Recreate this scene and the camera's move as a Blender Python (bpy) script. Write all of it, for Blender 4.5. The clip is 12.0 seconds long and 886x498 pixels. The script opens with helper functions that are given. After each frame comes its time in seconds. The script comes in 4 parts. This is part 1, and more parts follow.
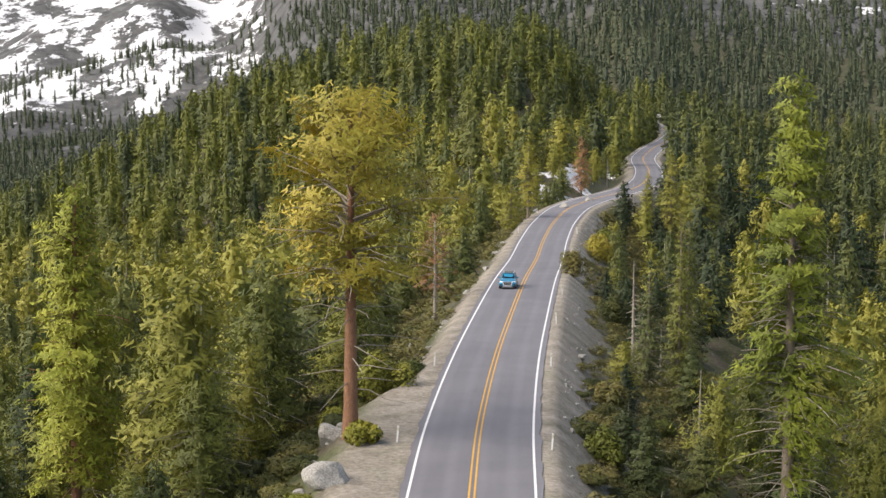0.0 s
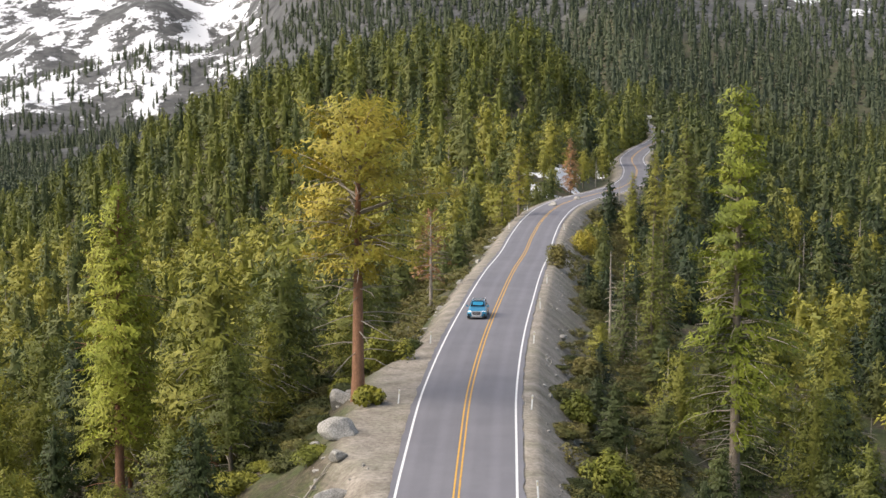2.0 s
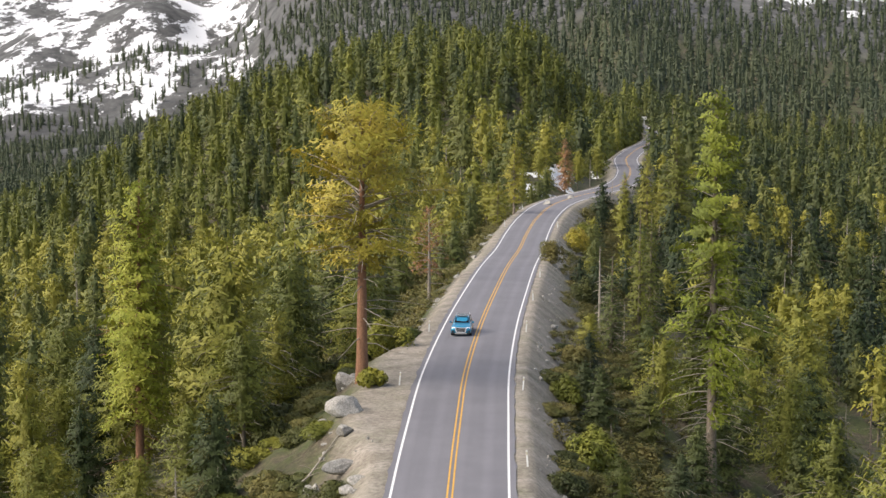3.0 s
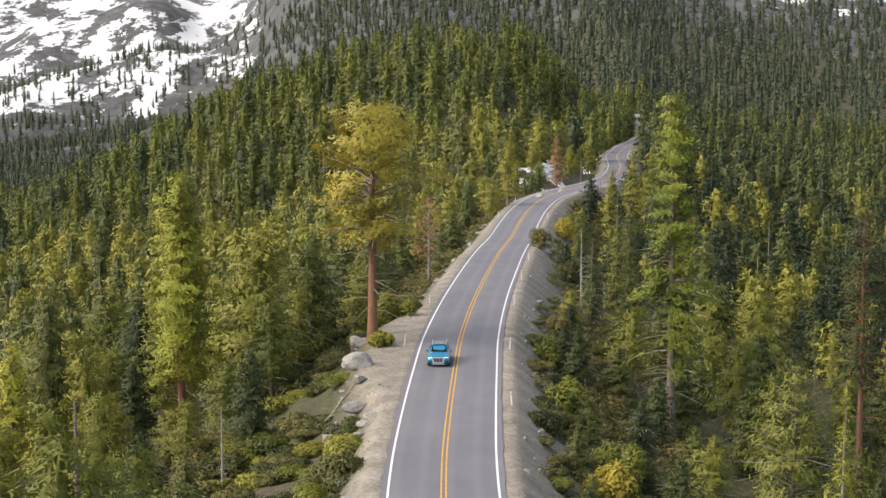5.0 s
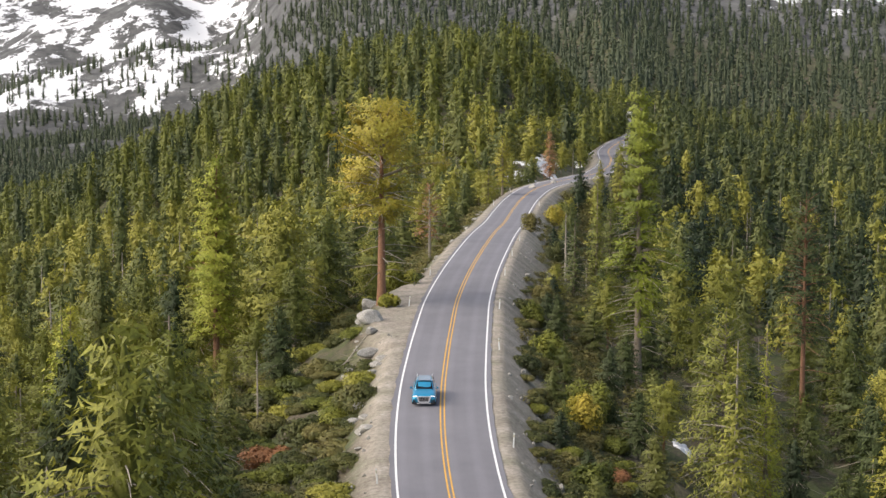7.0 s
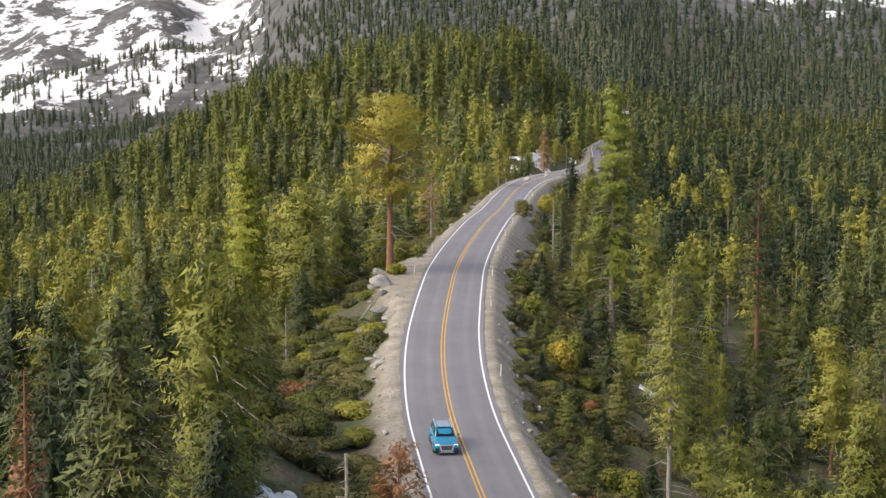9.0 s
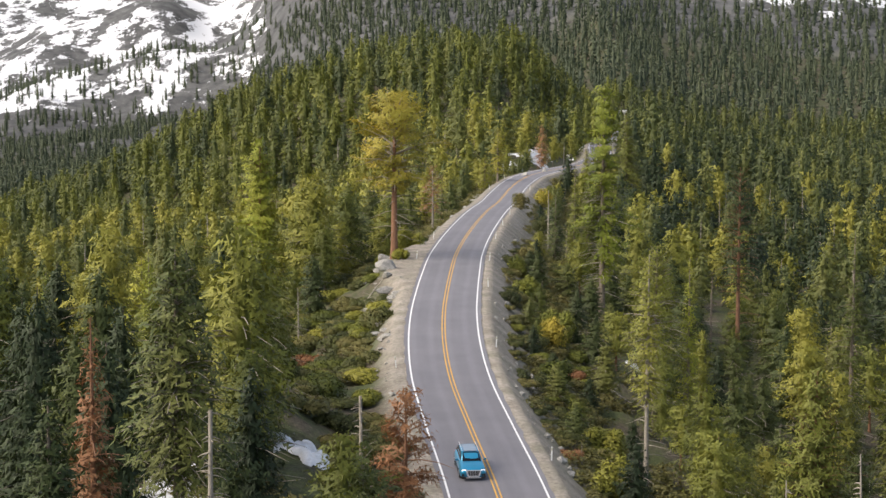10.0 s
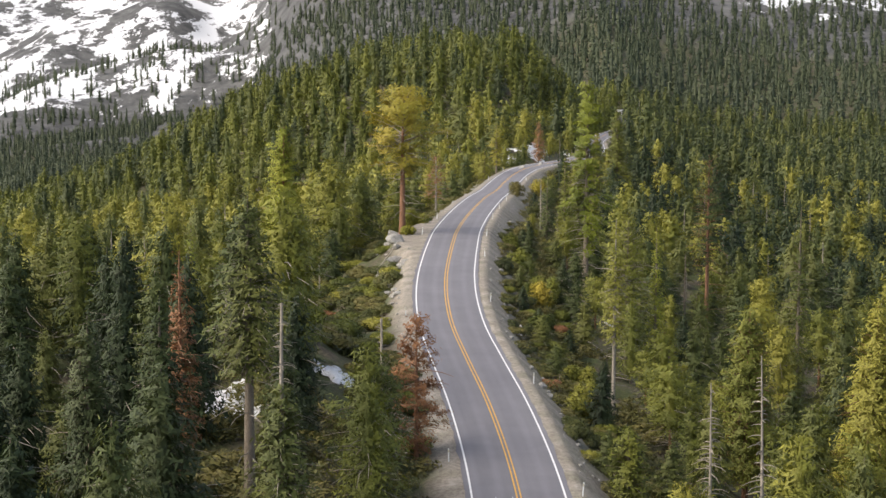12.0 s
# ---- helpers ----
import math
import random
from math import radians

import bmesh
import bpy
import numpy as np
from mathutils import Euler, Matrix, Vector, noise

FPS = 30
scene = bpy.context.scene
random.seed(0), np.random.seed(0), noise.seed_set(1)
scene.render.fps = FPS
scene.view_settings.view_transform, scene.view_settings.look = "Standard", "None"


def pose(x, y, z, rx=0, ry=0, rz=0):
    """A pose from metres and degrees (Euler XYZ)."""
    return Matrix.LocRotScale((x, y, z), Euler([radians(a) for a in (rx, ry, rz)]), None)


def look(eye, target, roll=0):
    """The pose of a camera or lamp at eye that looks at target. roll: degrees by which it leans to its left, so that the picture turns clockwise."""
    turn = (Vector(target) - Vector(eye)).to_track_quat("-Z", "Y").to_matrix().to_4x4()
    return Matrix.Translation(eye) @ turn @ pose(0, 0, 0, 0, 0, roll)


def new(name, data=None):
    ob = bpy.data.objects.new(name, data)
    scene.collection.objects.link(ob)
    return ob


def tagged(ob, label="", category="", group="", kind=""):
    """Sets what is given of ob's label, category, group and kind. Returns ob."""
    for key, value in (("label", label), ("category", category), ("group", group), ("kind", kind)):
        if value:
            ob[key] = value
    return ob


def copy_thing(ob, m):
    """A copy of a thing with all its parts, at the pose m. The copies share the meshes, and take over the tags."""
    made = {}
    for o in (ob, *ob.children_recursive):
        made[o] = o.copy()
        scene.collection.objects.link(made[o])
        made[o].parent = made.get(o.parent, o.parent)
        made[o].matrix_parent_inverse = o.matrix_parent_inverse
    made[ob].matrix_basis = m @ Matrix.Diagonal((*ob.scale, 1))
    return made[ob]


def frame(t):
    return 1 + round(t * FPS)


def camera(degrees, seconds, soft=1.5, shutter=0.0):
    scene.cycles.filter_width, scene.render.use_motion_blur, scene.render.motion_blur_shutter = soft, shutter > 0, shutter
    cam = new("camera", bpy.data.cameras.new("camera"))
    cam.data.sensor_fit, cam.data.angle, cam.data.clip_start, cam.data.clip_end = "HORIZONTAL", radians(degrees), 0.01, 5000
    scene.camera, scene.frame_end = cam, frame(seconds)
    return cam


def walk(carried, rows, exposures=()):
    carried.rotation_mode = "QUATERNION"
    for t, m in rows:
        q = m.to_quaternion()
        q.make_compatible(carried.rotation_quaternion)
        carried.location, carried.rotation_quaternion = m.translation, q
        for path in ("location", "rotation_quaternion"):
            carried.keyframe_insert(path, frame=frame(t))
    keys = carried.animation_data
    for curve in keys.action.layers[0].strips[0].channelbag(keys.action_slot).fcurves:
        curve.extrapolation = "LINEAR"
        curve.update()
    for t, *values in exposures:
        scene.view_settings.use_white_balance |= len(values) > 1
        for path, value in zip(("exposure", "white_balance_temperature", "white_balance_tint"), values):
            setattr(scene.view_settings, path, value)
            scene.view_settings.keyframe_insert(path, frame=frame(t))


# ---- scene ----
cam = camera(29.0, 12.0)
PATH = [
    (0, (-0.215, -16.966, 25.152), (-0.235, -14.975, 24.965), 0.2),
    (0.5, (-0.132, -20.414, 25.310), (-0.151, -18.423, 25.124), 0.2),
    (1, (-0.072, -24.715, 25.456), (-0.090, -22.724, 25.270), 0.1),
    (1.5, (-0.011, -29.443, 25.620), (-0.027, -27.451, 25.434), 0.1),
    (2, (0.037, -34.033, 25.826), (0.022, -32.041, 25.640), 0.1),
    (2.5, (0.044, -38.435, 25.938), (0.031, -36.444, 25.753), 0.1),
    (3, (0.078, -43.742, 26.094), (0.066, -41.751, 25.909), 0.1),
    (5, (0.195, -66.768, 26.658), (0.185, -64.776, 26.470), 0),
    (5.5, (0.199, -73.075, 26.727), (0.189, -71.084, 26.538), 0.1),
    (6, (0.226, -79.416, 26.676), (0.216, -77.425, 26.487), 0.1),
    (6.5, (0.289, -85.995, 26.664), (0.279, -84.004, 26.475), 0),
    (7, (0.320, -92.638, 26.550), (0.311, -90.647, 26.360), 0.1),
    (9, (0.504, -121.059, 26.123), (0.494, -119.068, 25.934), 0.1),
    (9.5, (0.597, -128.534, 26.033), (0.586, -126.544, 25.843), 0.1),
    (10, (0.600, -135.750, 25.753), (0.589, -133.759, 25.564), 0.1),
    (10.5, (0.597, -143.200, 25.301), (0.585, -141.209, 25.113), 0.2),
    (11, (0.576, -150.584, 25.015), (0.565, -148.593, 24.828), 0.3),
    (11.5, (0.671, -158.261, 24.963), (0.659, -156.270, 24.775), 0.3),
    (12, (0.671, -165.673, 24.999), (0.658, -163.682, 24.811), 0.3),
]
walk(cam, [(t, look(eye, target, roll)) for t, eye, target, roll in PATH])

# ---- light ----
world = bpy.data.worlds.new("world")
scene.world = world
world.use_nodes = True
wn = world.node_tree
sky = wn.nodes.new("ShaderNodeTexSky")
sky.sky_type, sky.sun_disc = "NISHITA", False
SUN_ELEVATION, SUN_AZIMUTH = 44.0, 252.0   # azimuth clockwise from +y
sky.sun_elevation, sky.sun_rotation = radians(SUN_ELEVATION), radians(SUN_AZIMUTH)
sky.air_density, sky.dust_density, sky.ozone_density = 1.0, 3.0, 1.0
bg = wn.nodes["Background"]
bg.inputs["Strength"].default_value = 0.135
veil = wn.nodes.new("ShaderNodeHueSaturation")      # thin high cloud
veil.inputs["Saturation"].default_value = 0.75
wn.links.new(sky.outputs["Color"], veil.inputs["Color"])
wn.links.new(veil.outputs["Color"], bg.inputs["Color"])
sun = new("sun", bpy.data.lights.new("sun", "SUN"))
sun.data.energy, sun.data.angle, sun.data.color = 2.5, radians(60), (1.0, 0.89, 0.74)
az, el = radians(SUN_AZIMUTH), radians(SUN_ELEVATION)
sun_way = Vector((math.sin(az) * math.cos(el), math.cos(az) * math.cos(el), math.sin(el)))
sun.matrix_world = look(sun_way * 100, (0, 0, 0))
scene.view_settings.exposure = 0.62


# ---- materials ----
def material(name):
    m = bpy.data.materials.new(name)
    m.use_nodes = True
    return m, m.node_tree, m.node_tree.nodes["Principled BSDF"]


def node(tree, kind, **values):
    n = tree.nodes.new(kind)
    for key, value in values.items():
        n.inputs[key].default_value = value
    return n


def ramp(tree, source, stops):
    r = tree.nodes.new("ShaderNodeValToRGB")
    els = r.color_ramp.elements
    while len(els) < len(stops):
        els.new(0.5)
    for e, (at, c) in zip(els, stops):
        e.position, e.color = at, (*c, 1)
    tree.links.new(source, r.inputs["Fac"])
    return r.outputs["Color"]


def grain(tree, scale, detail=4.0, rough=0.6, stretch=None, coords="Object"):
    """A noise value at a real-world size: scale is cycles per metre."""
    tc = tree.nodes.new("ShaderNodeTexCoord")
    n = node(tree, "ShaderNodeTexNoise", Scale=scale, Detail=detail, Roughness=rough)
    if stretch:
        mp = tree.nodes.new("ShaderNodeMapping")
        mp.inputs["Scale"].default_value = stretch
        tree.links.new(tc.outputs[coords], mp.inputs["Vector"])
        tree.links.new(mp.outputs["Vector"], n.inputs["Vector"])
    else:
        tree.links.new(tc.outputs[coords], n.inputs["Vector"])
    return n.outputs["Fac"]


def mixed(tree, fac, a, b, mode="MIX"):
    m = tree.nodes.new("ShaderNodeMix")
    m.data_type, m.blend_type = "RGBA", mode
    for value, slot in ((fac, 0), (a, 6), (b, 7)):
        if isinstance(value, bpy.types.NodeSocket):
            tree.links.new(value, m.inputs[slot])
        else:
            m.inputs[slot].default_value = value if slot == 0 else (*value, 1)
    return m.outputs[2]


def bumped(tree, bsdf, height, strength, distance=0.05):
    b = node(tree, "ShaderNodeBump", Strength=strength, Distance=distance)
    tree.links.new(height, b.inputs["Height"])
    tree.links.new(b.outputs["Normal"], bsdf.inputs["Normal"])


def plain(name, colour, rough=0.6, metal=0.0, vary=0.15, scale=6.0):
    m, t, b = material(name)
    dark = tuple(c * (1 - vary) for c in colour)
    light = tuple(min(1, c * (1 + vary)) for c in colour)
    t.links.new(ramp(t, grain(t, scale), [(0.3, dark), (0.7, light)]), b.inputs["Base Color"])
    b.inputs["Roughness"].default_value, b.inputs["Metallic"].default_value = rough, metal
    return m


def leaf_material(name, low, mid, high, translucent=0.2, patch=0.15):
    """Needles: hue drifts from tree to tree, with finer change from spray to spray."""
    m, t, b = material(name)
    geo = t.nodes.new("ShaderNodeNewGeometry")
    info = t.nodes.new("ShaderNodeObjectInfo")
    n = node(t, "ShaderNodeTexNoise", Scale=patch, Detail=3.0, Roughness=0.7)
    flat = t.nodes.new("ShaderNodeMapping")
    flat.inputs["Scale"].default_value = (1, 1, 0.2)
    t.links.new(geo.outputs["Position"], flat.inputs["Vector"])
    t.links.new(flat.outputs["Vector"], n.inputs["Vector"])
    add = t.nodes.new("ShaderNodeMath")
    add.operation = "MULTIPLY_ADD"
    t.links.new(info.outputs["Random"], add.inputs[0])
    add.inputs[1].default_value = 0.42
    t.links.new(n.outputs["Fac"], add.inputs[2])
    isle = t.nodes.new("ShaderNodeMath")
    isle.operation = "MULTIPLY_ADD"
    t.links.new(geo.outputs["Random Per Island"], isle.inputs[0])
    isle.inputs[1].default_value = 0.08
    t.links.new(add.outputs[0], isle.inputs[2])
    colour = ramp(t, isle.outputs[0], [(0.45, low), (0.74, mid), (1.0, high)])
    gap_tone = ramp(t, grain(t, 5.0, 3, 0.7), [(0.3, (0.62, 0.6, 0.58)), (0.7, (1.4, 1.35, 1.2))])    # needle bunches; shade in the gaps between them is coloured in
    colour = mixed(t, 1.0, colour, gap_tone, "MULTIPLY")
    t.links.new(colour, b.inputs["Base Color"])
    b.inputs["Roughness"].default_value = 0.55
    b.inputs["Specular IOR Level"].default_value = 0.25
    tr = t.nodes.new("ShaderNodeBsdfTranslucent")
    t.links.new(colour, tr.inputs["Color"])
    mx = node(t, "ShaderNodeMixShader", Fac=translucent)
    t.links.new(b.outputs[0], mx.inputs[1])
    t.links.new(tr.outputs[0], mx.inputs[2])
    t.links.new(mx.outputs[0], t.nodes["Material Output"].inputs["Surface"])
    return m


FIR = leaf_material("fir_needles", (0.030, 0.049, 0.019), (0.082, 0.105, 0.032), (0.17, 0.182, 0.050))
# fir needles again, darkened: shade among the trees put into the colour
SHADEFIR = leaf_material("shaded_fir_needles", (0.018, 0.032, 0.016), (0.042, 0.062, 0.026), (0.085, 0.105, 0.040))
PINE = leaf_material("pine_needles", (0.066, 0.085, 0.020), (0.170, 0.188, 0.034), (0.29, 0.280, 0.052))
BRIGHT = leaf_material("bright_needles", (0.135, 0.172, 0.024), (0.27, 0.305, 0.040), (0.40, 0.395, 0.058), patch=0.3)
GOLD = leaf_material("golden_needles", (0.16, 0.17, 0.026), (0.29, 0.275, 0.040), (0.42, 0.345, 0.06), patch=0.4)
RUST = leaf_material("rust_needles", (0.20, 0.10, 0.05), (0.32, 0.16, 0.08), (0.40, 0.24, 0.13))
SHRUB = leaf_material("shrub_leaves", (0.042, 0.055, 0.020), (0.098, 0.108, 0.034), (0.185, 0.165, 0.058), patch=0.35)
# paler and greyer than the near firs: distance haze put into the colour
FARFIR = leaf_material("far_fir_needles", (0.040, 0.058, 0.036), (0.10, 0.122, 0.066), (0.19, 0.20, 0.10), patch=0.08)


def bark_material(name, low, high):
    m, t, b = material(name)
    g = grain(t, 3.0, 5, 0.7, (2.2, 2.2, 0.35))
    fine = grain(t, 14.0, 4, 0.7, (1.5, 1.5, 0.4))
    c = ramp(t, g, [(0.3, low), (0.7, high)])
    c = mixed(t, 0.5, c, ramp(t, fine, [(0.35, tuple(v * 0.5 for v in low)), (0.65, high)]))
    t.links.new(c, b.inputs["Base Color"])
    b.inputs["Roughness"].default_value = 0.9
    bumped(t, b, fine, 0.8)
    return m


RED_BARK = bark_material("red_pine_bark", (0.16, 0.075, 0.04), (0.36, 0.19, 0.11))
GREY_BARK = bark_material("grey_fir_bark", (0.13, 0.10, 0.075), (0.30, 0.25, 0.19))
DEAD_WOOD = bark_material("bleached_dead_wood", (0.22, 0.185, 0.15), (0.46, 0.41, 0.34))

# asphalt: pale weathered grey with darker wheel tracks and mended seams
ASPHALT, t, b = material("asphalt")
uv = t.nodes.new("ShaderNodeUVMap")
sep = t.nodes.new("ShaderNodeSeparateXYZ")
t.links.new(uv.outputs["UV"], sep.inputs[0])
wave = t.nodes.new("ShaderNodeMath")
wave.operation = "SINE"
sc = t.nodes.new("ShaderNodeMath")
sc.operation = "MULTIPLY"
sc.inputs[1].default_value = 2 * math.pi / 1.75
t.links.new(sep.outputs["X"], sc.inputs[0])
t.links.new(sc.outputs[0], wave.inputs[0])
tracks = ramp(t, wave.outputs[0], [(0.0, (0.118, 0.113, 0.138)), (1.0, (0.205, 0.198, 0.232))])
streak = grain(t, 0.9, 4, 0.6, (1.0, 0.08, 1.0), "UV")
c = mixed(t, 0.55, tracks, ramp(t, streak, [(0.3, (0.124, 0.119, 0.146)), (0.7, (0.196, 0.189, 0.220))]))
fine = grain(t, 45.0, 3, 0.8)
c = mixed(t, 0.35, c, ramp(t, fine, [(0.3, (0.08, 0.08, 0.085)), (0.7, (0.25, 0.245, 0.255))]))
blotch = grain(t, 0.18, 5, 0.65)
c = mixed(t, 0.3, c, ramp(t, blotch, [(0.35, (0.11, 0.108, 0.118)), (0.65, (0.2, 0.196, 0.205))]))
t.links.new(c, b.inputs["Base Color"])
b.inputs["Roughness"].default_value = 0.85
bumped(t, b, fine, 0.35, 0.01)

WHITE_LINE = plain("white_road_paint", (0.72, 0.72, 0.72), 0.6, 0, 0.12, 3)
YELLOW_LINE = plain("yellow_road_paint", (0.62, 0.34, 0.045), 0.6, 0, 0.15, 2)
POST_WHITE = plain("white_post_plastic", (0.75, 0.75, 0.73), 0.4)
REFLECT = plain("post_reflector", (0.55, 0.50, 0.36), 0.25)
ROCK, t, b = material("granite")
g = grain(t, 0.9, 6, 0.7)
c = ramp(t, g, [(0.3, (0.12, 0.11, 0.095)), (0.5, (0.25, 0.235, 0.21)), (0.7, (0.40, 0.385, 0.35))])
c = mixed(t, 0.45, c, ramp(t, grain(t, 9, 5, 0.8), [(0.38, (0.09, 0.085, 0.075)), (0.62, (0.6, 0.58, 0.54))]))
t.links.new(c, b.inputs["Base Color"])
b.inputs["Roughness"].default_value = 0.9
bumped(t, b, g, 0.6, 0.2)
SNOW, t, b = material("old_snow")
t.links.new(ramp(t, grain(t, 1.2, 6, 0.7), [(0.3, (0.55, 0.55, 0.56)), (0.6, (0.82, 0.83, 0.86))]), b.inputs["Base Color"])
b.inputs["Roughness"].default_value = 0.7
bumped(t, b, grain(t, 3, 5, 0.7), 0.5, 0.1)

# soil with duff and rock; a zone value on the mesh (zone.x sand, zone.y snow slope) says which mixture lies where
GROUND, t, b = material("forest_floor")
zone = t.nodes.new("ShaderNodeUVMap")
zone.uv_map = "zone"
zs = t.nodes.new("ShaderNodeSeparateXYZ")
t.links.new(zone.outputs["UV"], zs.inputs[0])
big, small = grain(t, 0.22, 6, 0.7), grain(t, 2.6, 6, 0.75)
# duff and green kept dark: shade between the trees put into the colour
duff = ramp(t, small, [(0.3, (0.03, 0.025, 0.015)), (0.5, (0.075, 0.06, 0.038)), (0.72, (0.17, 0.14, 0.095))])
green = ramp(t, small, [(0.35, (0.035, 0.045, 0.014)), (0.65, (0.085, 0.10, 0.03))])
floor_c = mixed(t, ramp(t, big, [(0.42, (0, 0, 0)), (0.58, (1, 1, 1))]), duff, green)
sand = ramp(t, small, [(0.28, (0.16, 0.135, 0.108)), (0.5, (0.32, 0.28, 0.235)), (0.7, (0.45, 0.405, 0.35))])
near_c = mixed(t, zs.outputs["X"], floor_c, sand)
streaks = grain(t, 0.013, 10, 0.74, (1.0, 0.35, 1.5))
rock_c = ramp(t, grain(t, 0.03, 7, 0.75), [(0.35, (0.035, 0.036, 0.037)), (0.65, (0.13, 0.13, 0.128))])
cover = t.nodes.new("ShaderNodeMath")
cover.operation = "MULTIPLY_ADD"
t.links.new(zs.outputs["Y"], cover.inputs[0])
cover.inputs[1].default_value = 0.5
t.links.new(streaks, cover.inputs[2])
lies = ramp(t, cover.outputs[0], [(0.985, (0, 0, 0)), (1.0, (1, 1, 1))])
is_rock = ramp(t, zs.outputs["Y"], [(0.12, (0, 0, 0)), (0.3, (1, 1, 1))])
far_c = mixed(t, is_rock, near_c, rock_c)
far_c = mixed(t, lies, far_c, (0.70, 0.71, 0.74))
t.links.new(far_c, b.inputs["Base Color"])
b.inputs["Roughness"].default_value = 0.95
bumped(t, b, small, 0.7, 0.15)


# ---- plan ----
# stations of the road's middle line: y, x, z
ROAD = [(-260, 12.5, -20.0), (-200, 10.5, -18.0), (-120, 7.91, -13.0), (-90, 7.20, -10.3), (-60, 6.29, -7.3), (-30, 5.0, -4.3),
        (-15, 3.70, -2.81), (0, 2.04, -1.49), (15, 0.56, -0.32), (30, -0.16, 0.76), (45, -0.29, 1.73), (60, 0.03, 2.54),
        (75, 0.48, 3.03), (90, 0.98, 3.28), (105, 1.75, 3.34), (120, 2.68, 3.36), (150, 4.95, 3.42), (180, 7.30, 3.10),
        (210, 9.95, 2.55), (240, 12.4, 2.5), (270, 15.6, 2.85), (300, 20.3, 3.2), (325, 26.5, 3.2), (346, 33.0, 3.1),
        (370, 39.5, 3.0), (400, 45.0, 3.0), (440, 50, 3.2), (510, 56, 4.3), (545, 62, 5.2), (625, 77, 6.0),
        (700, 88, 6.8), (760, 90, 7.4), (860, 96, 8.4), (1000, 112, 8.6), (1400, 130, 8.8), (5200, 140, 9.0)]
_ry, _rx, _rz = (np.array(v, float) for v in zip(*ROAD))


def glide(y, values):
    """Smooth curve through the stations."""
    m = np.gradient(values, _ry)
    y = np.clip(np.asarray(y, float), _ry[0], _ry[-1])
    i = np.clip(np.searchsorted(_ry, y) - 1, 0, len(_ry) - 2)
    h = _ry[i + 1] - _ry[i]
    u = (y - _ry[i]) / h
    return ((2 * u**3 - 3 * u**2 + 1) * values[i] + (u**3 - 2 * u**2 + u) * h * m[i]
            + (3 * u**2 - 2 * u**3) * values[i + 1] + (u**3 - u**2) * h * m[i + 1])


def road_x(y):
    return glide(y, _rx)


def road_z(y):
    return glide(y, _rz)


def step(v, a, b):
    u = np.clip((np.asarray(v, float) - a) / (b - a), 0, 1)
    return u * u * (3 - 2 * u)


def wobble(x, y, size, seed):
    """Cheap smooth noise from -1 to 1 at a size in metres."""
    r = np.random.RandomState(seed)
    out = 0
    for k in range(7):
        a, p = r.uniform(0, 2 * math.pi, 2)
        f = 2 * math.pi / (size * r.uniform(0.6, 1.7))
        out = out + np.sin((np.cos(a) * x + np.sin(a) * y) * f + p)
    return out / 3.5


def height(x, y):
    """The lie of the land."""
    x, y = np.asarray(x, float), np.asarray(y, float)
    s = x - road_x(y)
    d = np.abs(s)
    turnout = 3.2 * step(y, 62, 78) * (1 - step(y, 98, 116))
    rim_l, rim_r = 5.0 + turnout, 4.9
    fall_l = 36 * (1 - np.exp(-np.clip(d - rim_l, 0, 900) / 70)) + 1.2 * step(d, rim_l, rim_l + 4)
    fall_r = 26 * (1 - np.exp(-np.clip(d - rim_r, 0, 900) / 38)) + 0.8 * step(d, rim_r, rim_r + 4)
    shelf = 1 - step(y, 0, 45)                      # the wooded shelf left of the lower road
    fall_l = fall_l * (1 - 0.7 * shelf) - 4.5 * shelf * step(d, 7, 17)
    z = road_z(y) - np.where(s < 0, fall_l, fall_r)
    z = z - 0.06 * step(d, 3.7, 4.6)
    off = np.maximum(step(d, 6, 22), step(y, 870, 960))
    left = np.where(s < 0, 1.0, 0.0)
    # wooded hill beside the road
    z = z + left * step(d, 8, 60) * 57 * np.exp(-((x + 15) / 130) ** 2 - ((y - 690) / np.where(y < 690, 175, 260)) ** 2)
    # mound with snow where the road bends
    z = z + left * step(d, 4.5, 20) * 15 * np.exp(-((x - 8) / 34) ** 2 - ((y - 405) / 60) ** 2)
    z = z - 30 * step(-x, 0.10 * (y + 175), 0.30 * (y + 175)) * step(y, 350, 700)
    # broad wooded mountainside behind
    rise = np.clip(y - 830, 0, None)
    edge = step(x + 0.105 * y, -120, 150)
    z = z + edge * off * (0.115 * rise + 0.00005 * rise**2)
    # snow mountain
    far = np.clip(y - 1750, 0, None)
    z = z + (1 - edge) * (0.115 * far + 0.000022 * far**2 - 0.02 * np.clip(y - 1000, 0, 900))
    rough = off * (0.8 * wobble(x, y, 9, 3) + 2.2 * wobble(x, y, 45, 4) * step(y, 60, 300))
    rough = rough + step(d, 5, 8) * (0.22 * wobble(x, y, 2.3, 5) + 0.12 * wobble(x, y, 0.9, 8))
    rough = rough + step(y, 1200, 2400) * (14 * wobble(x, y, 190, 6) + 30 * wobble(x, y, 520, 7))
    return z + rough


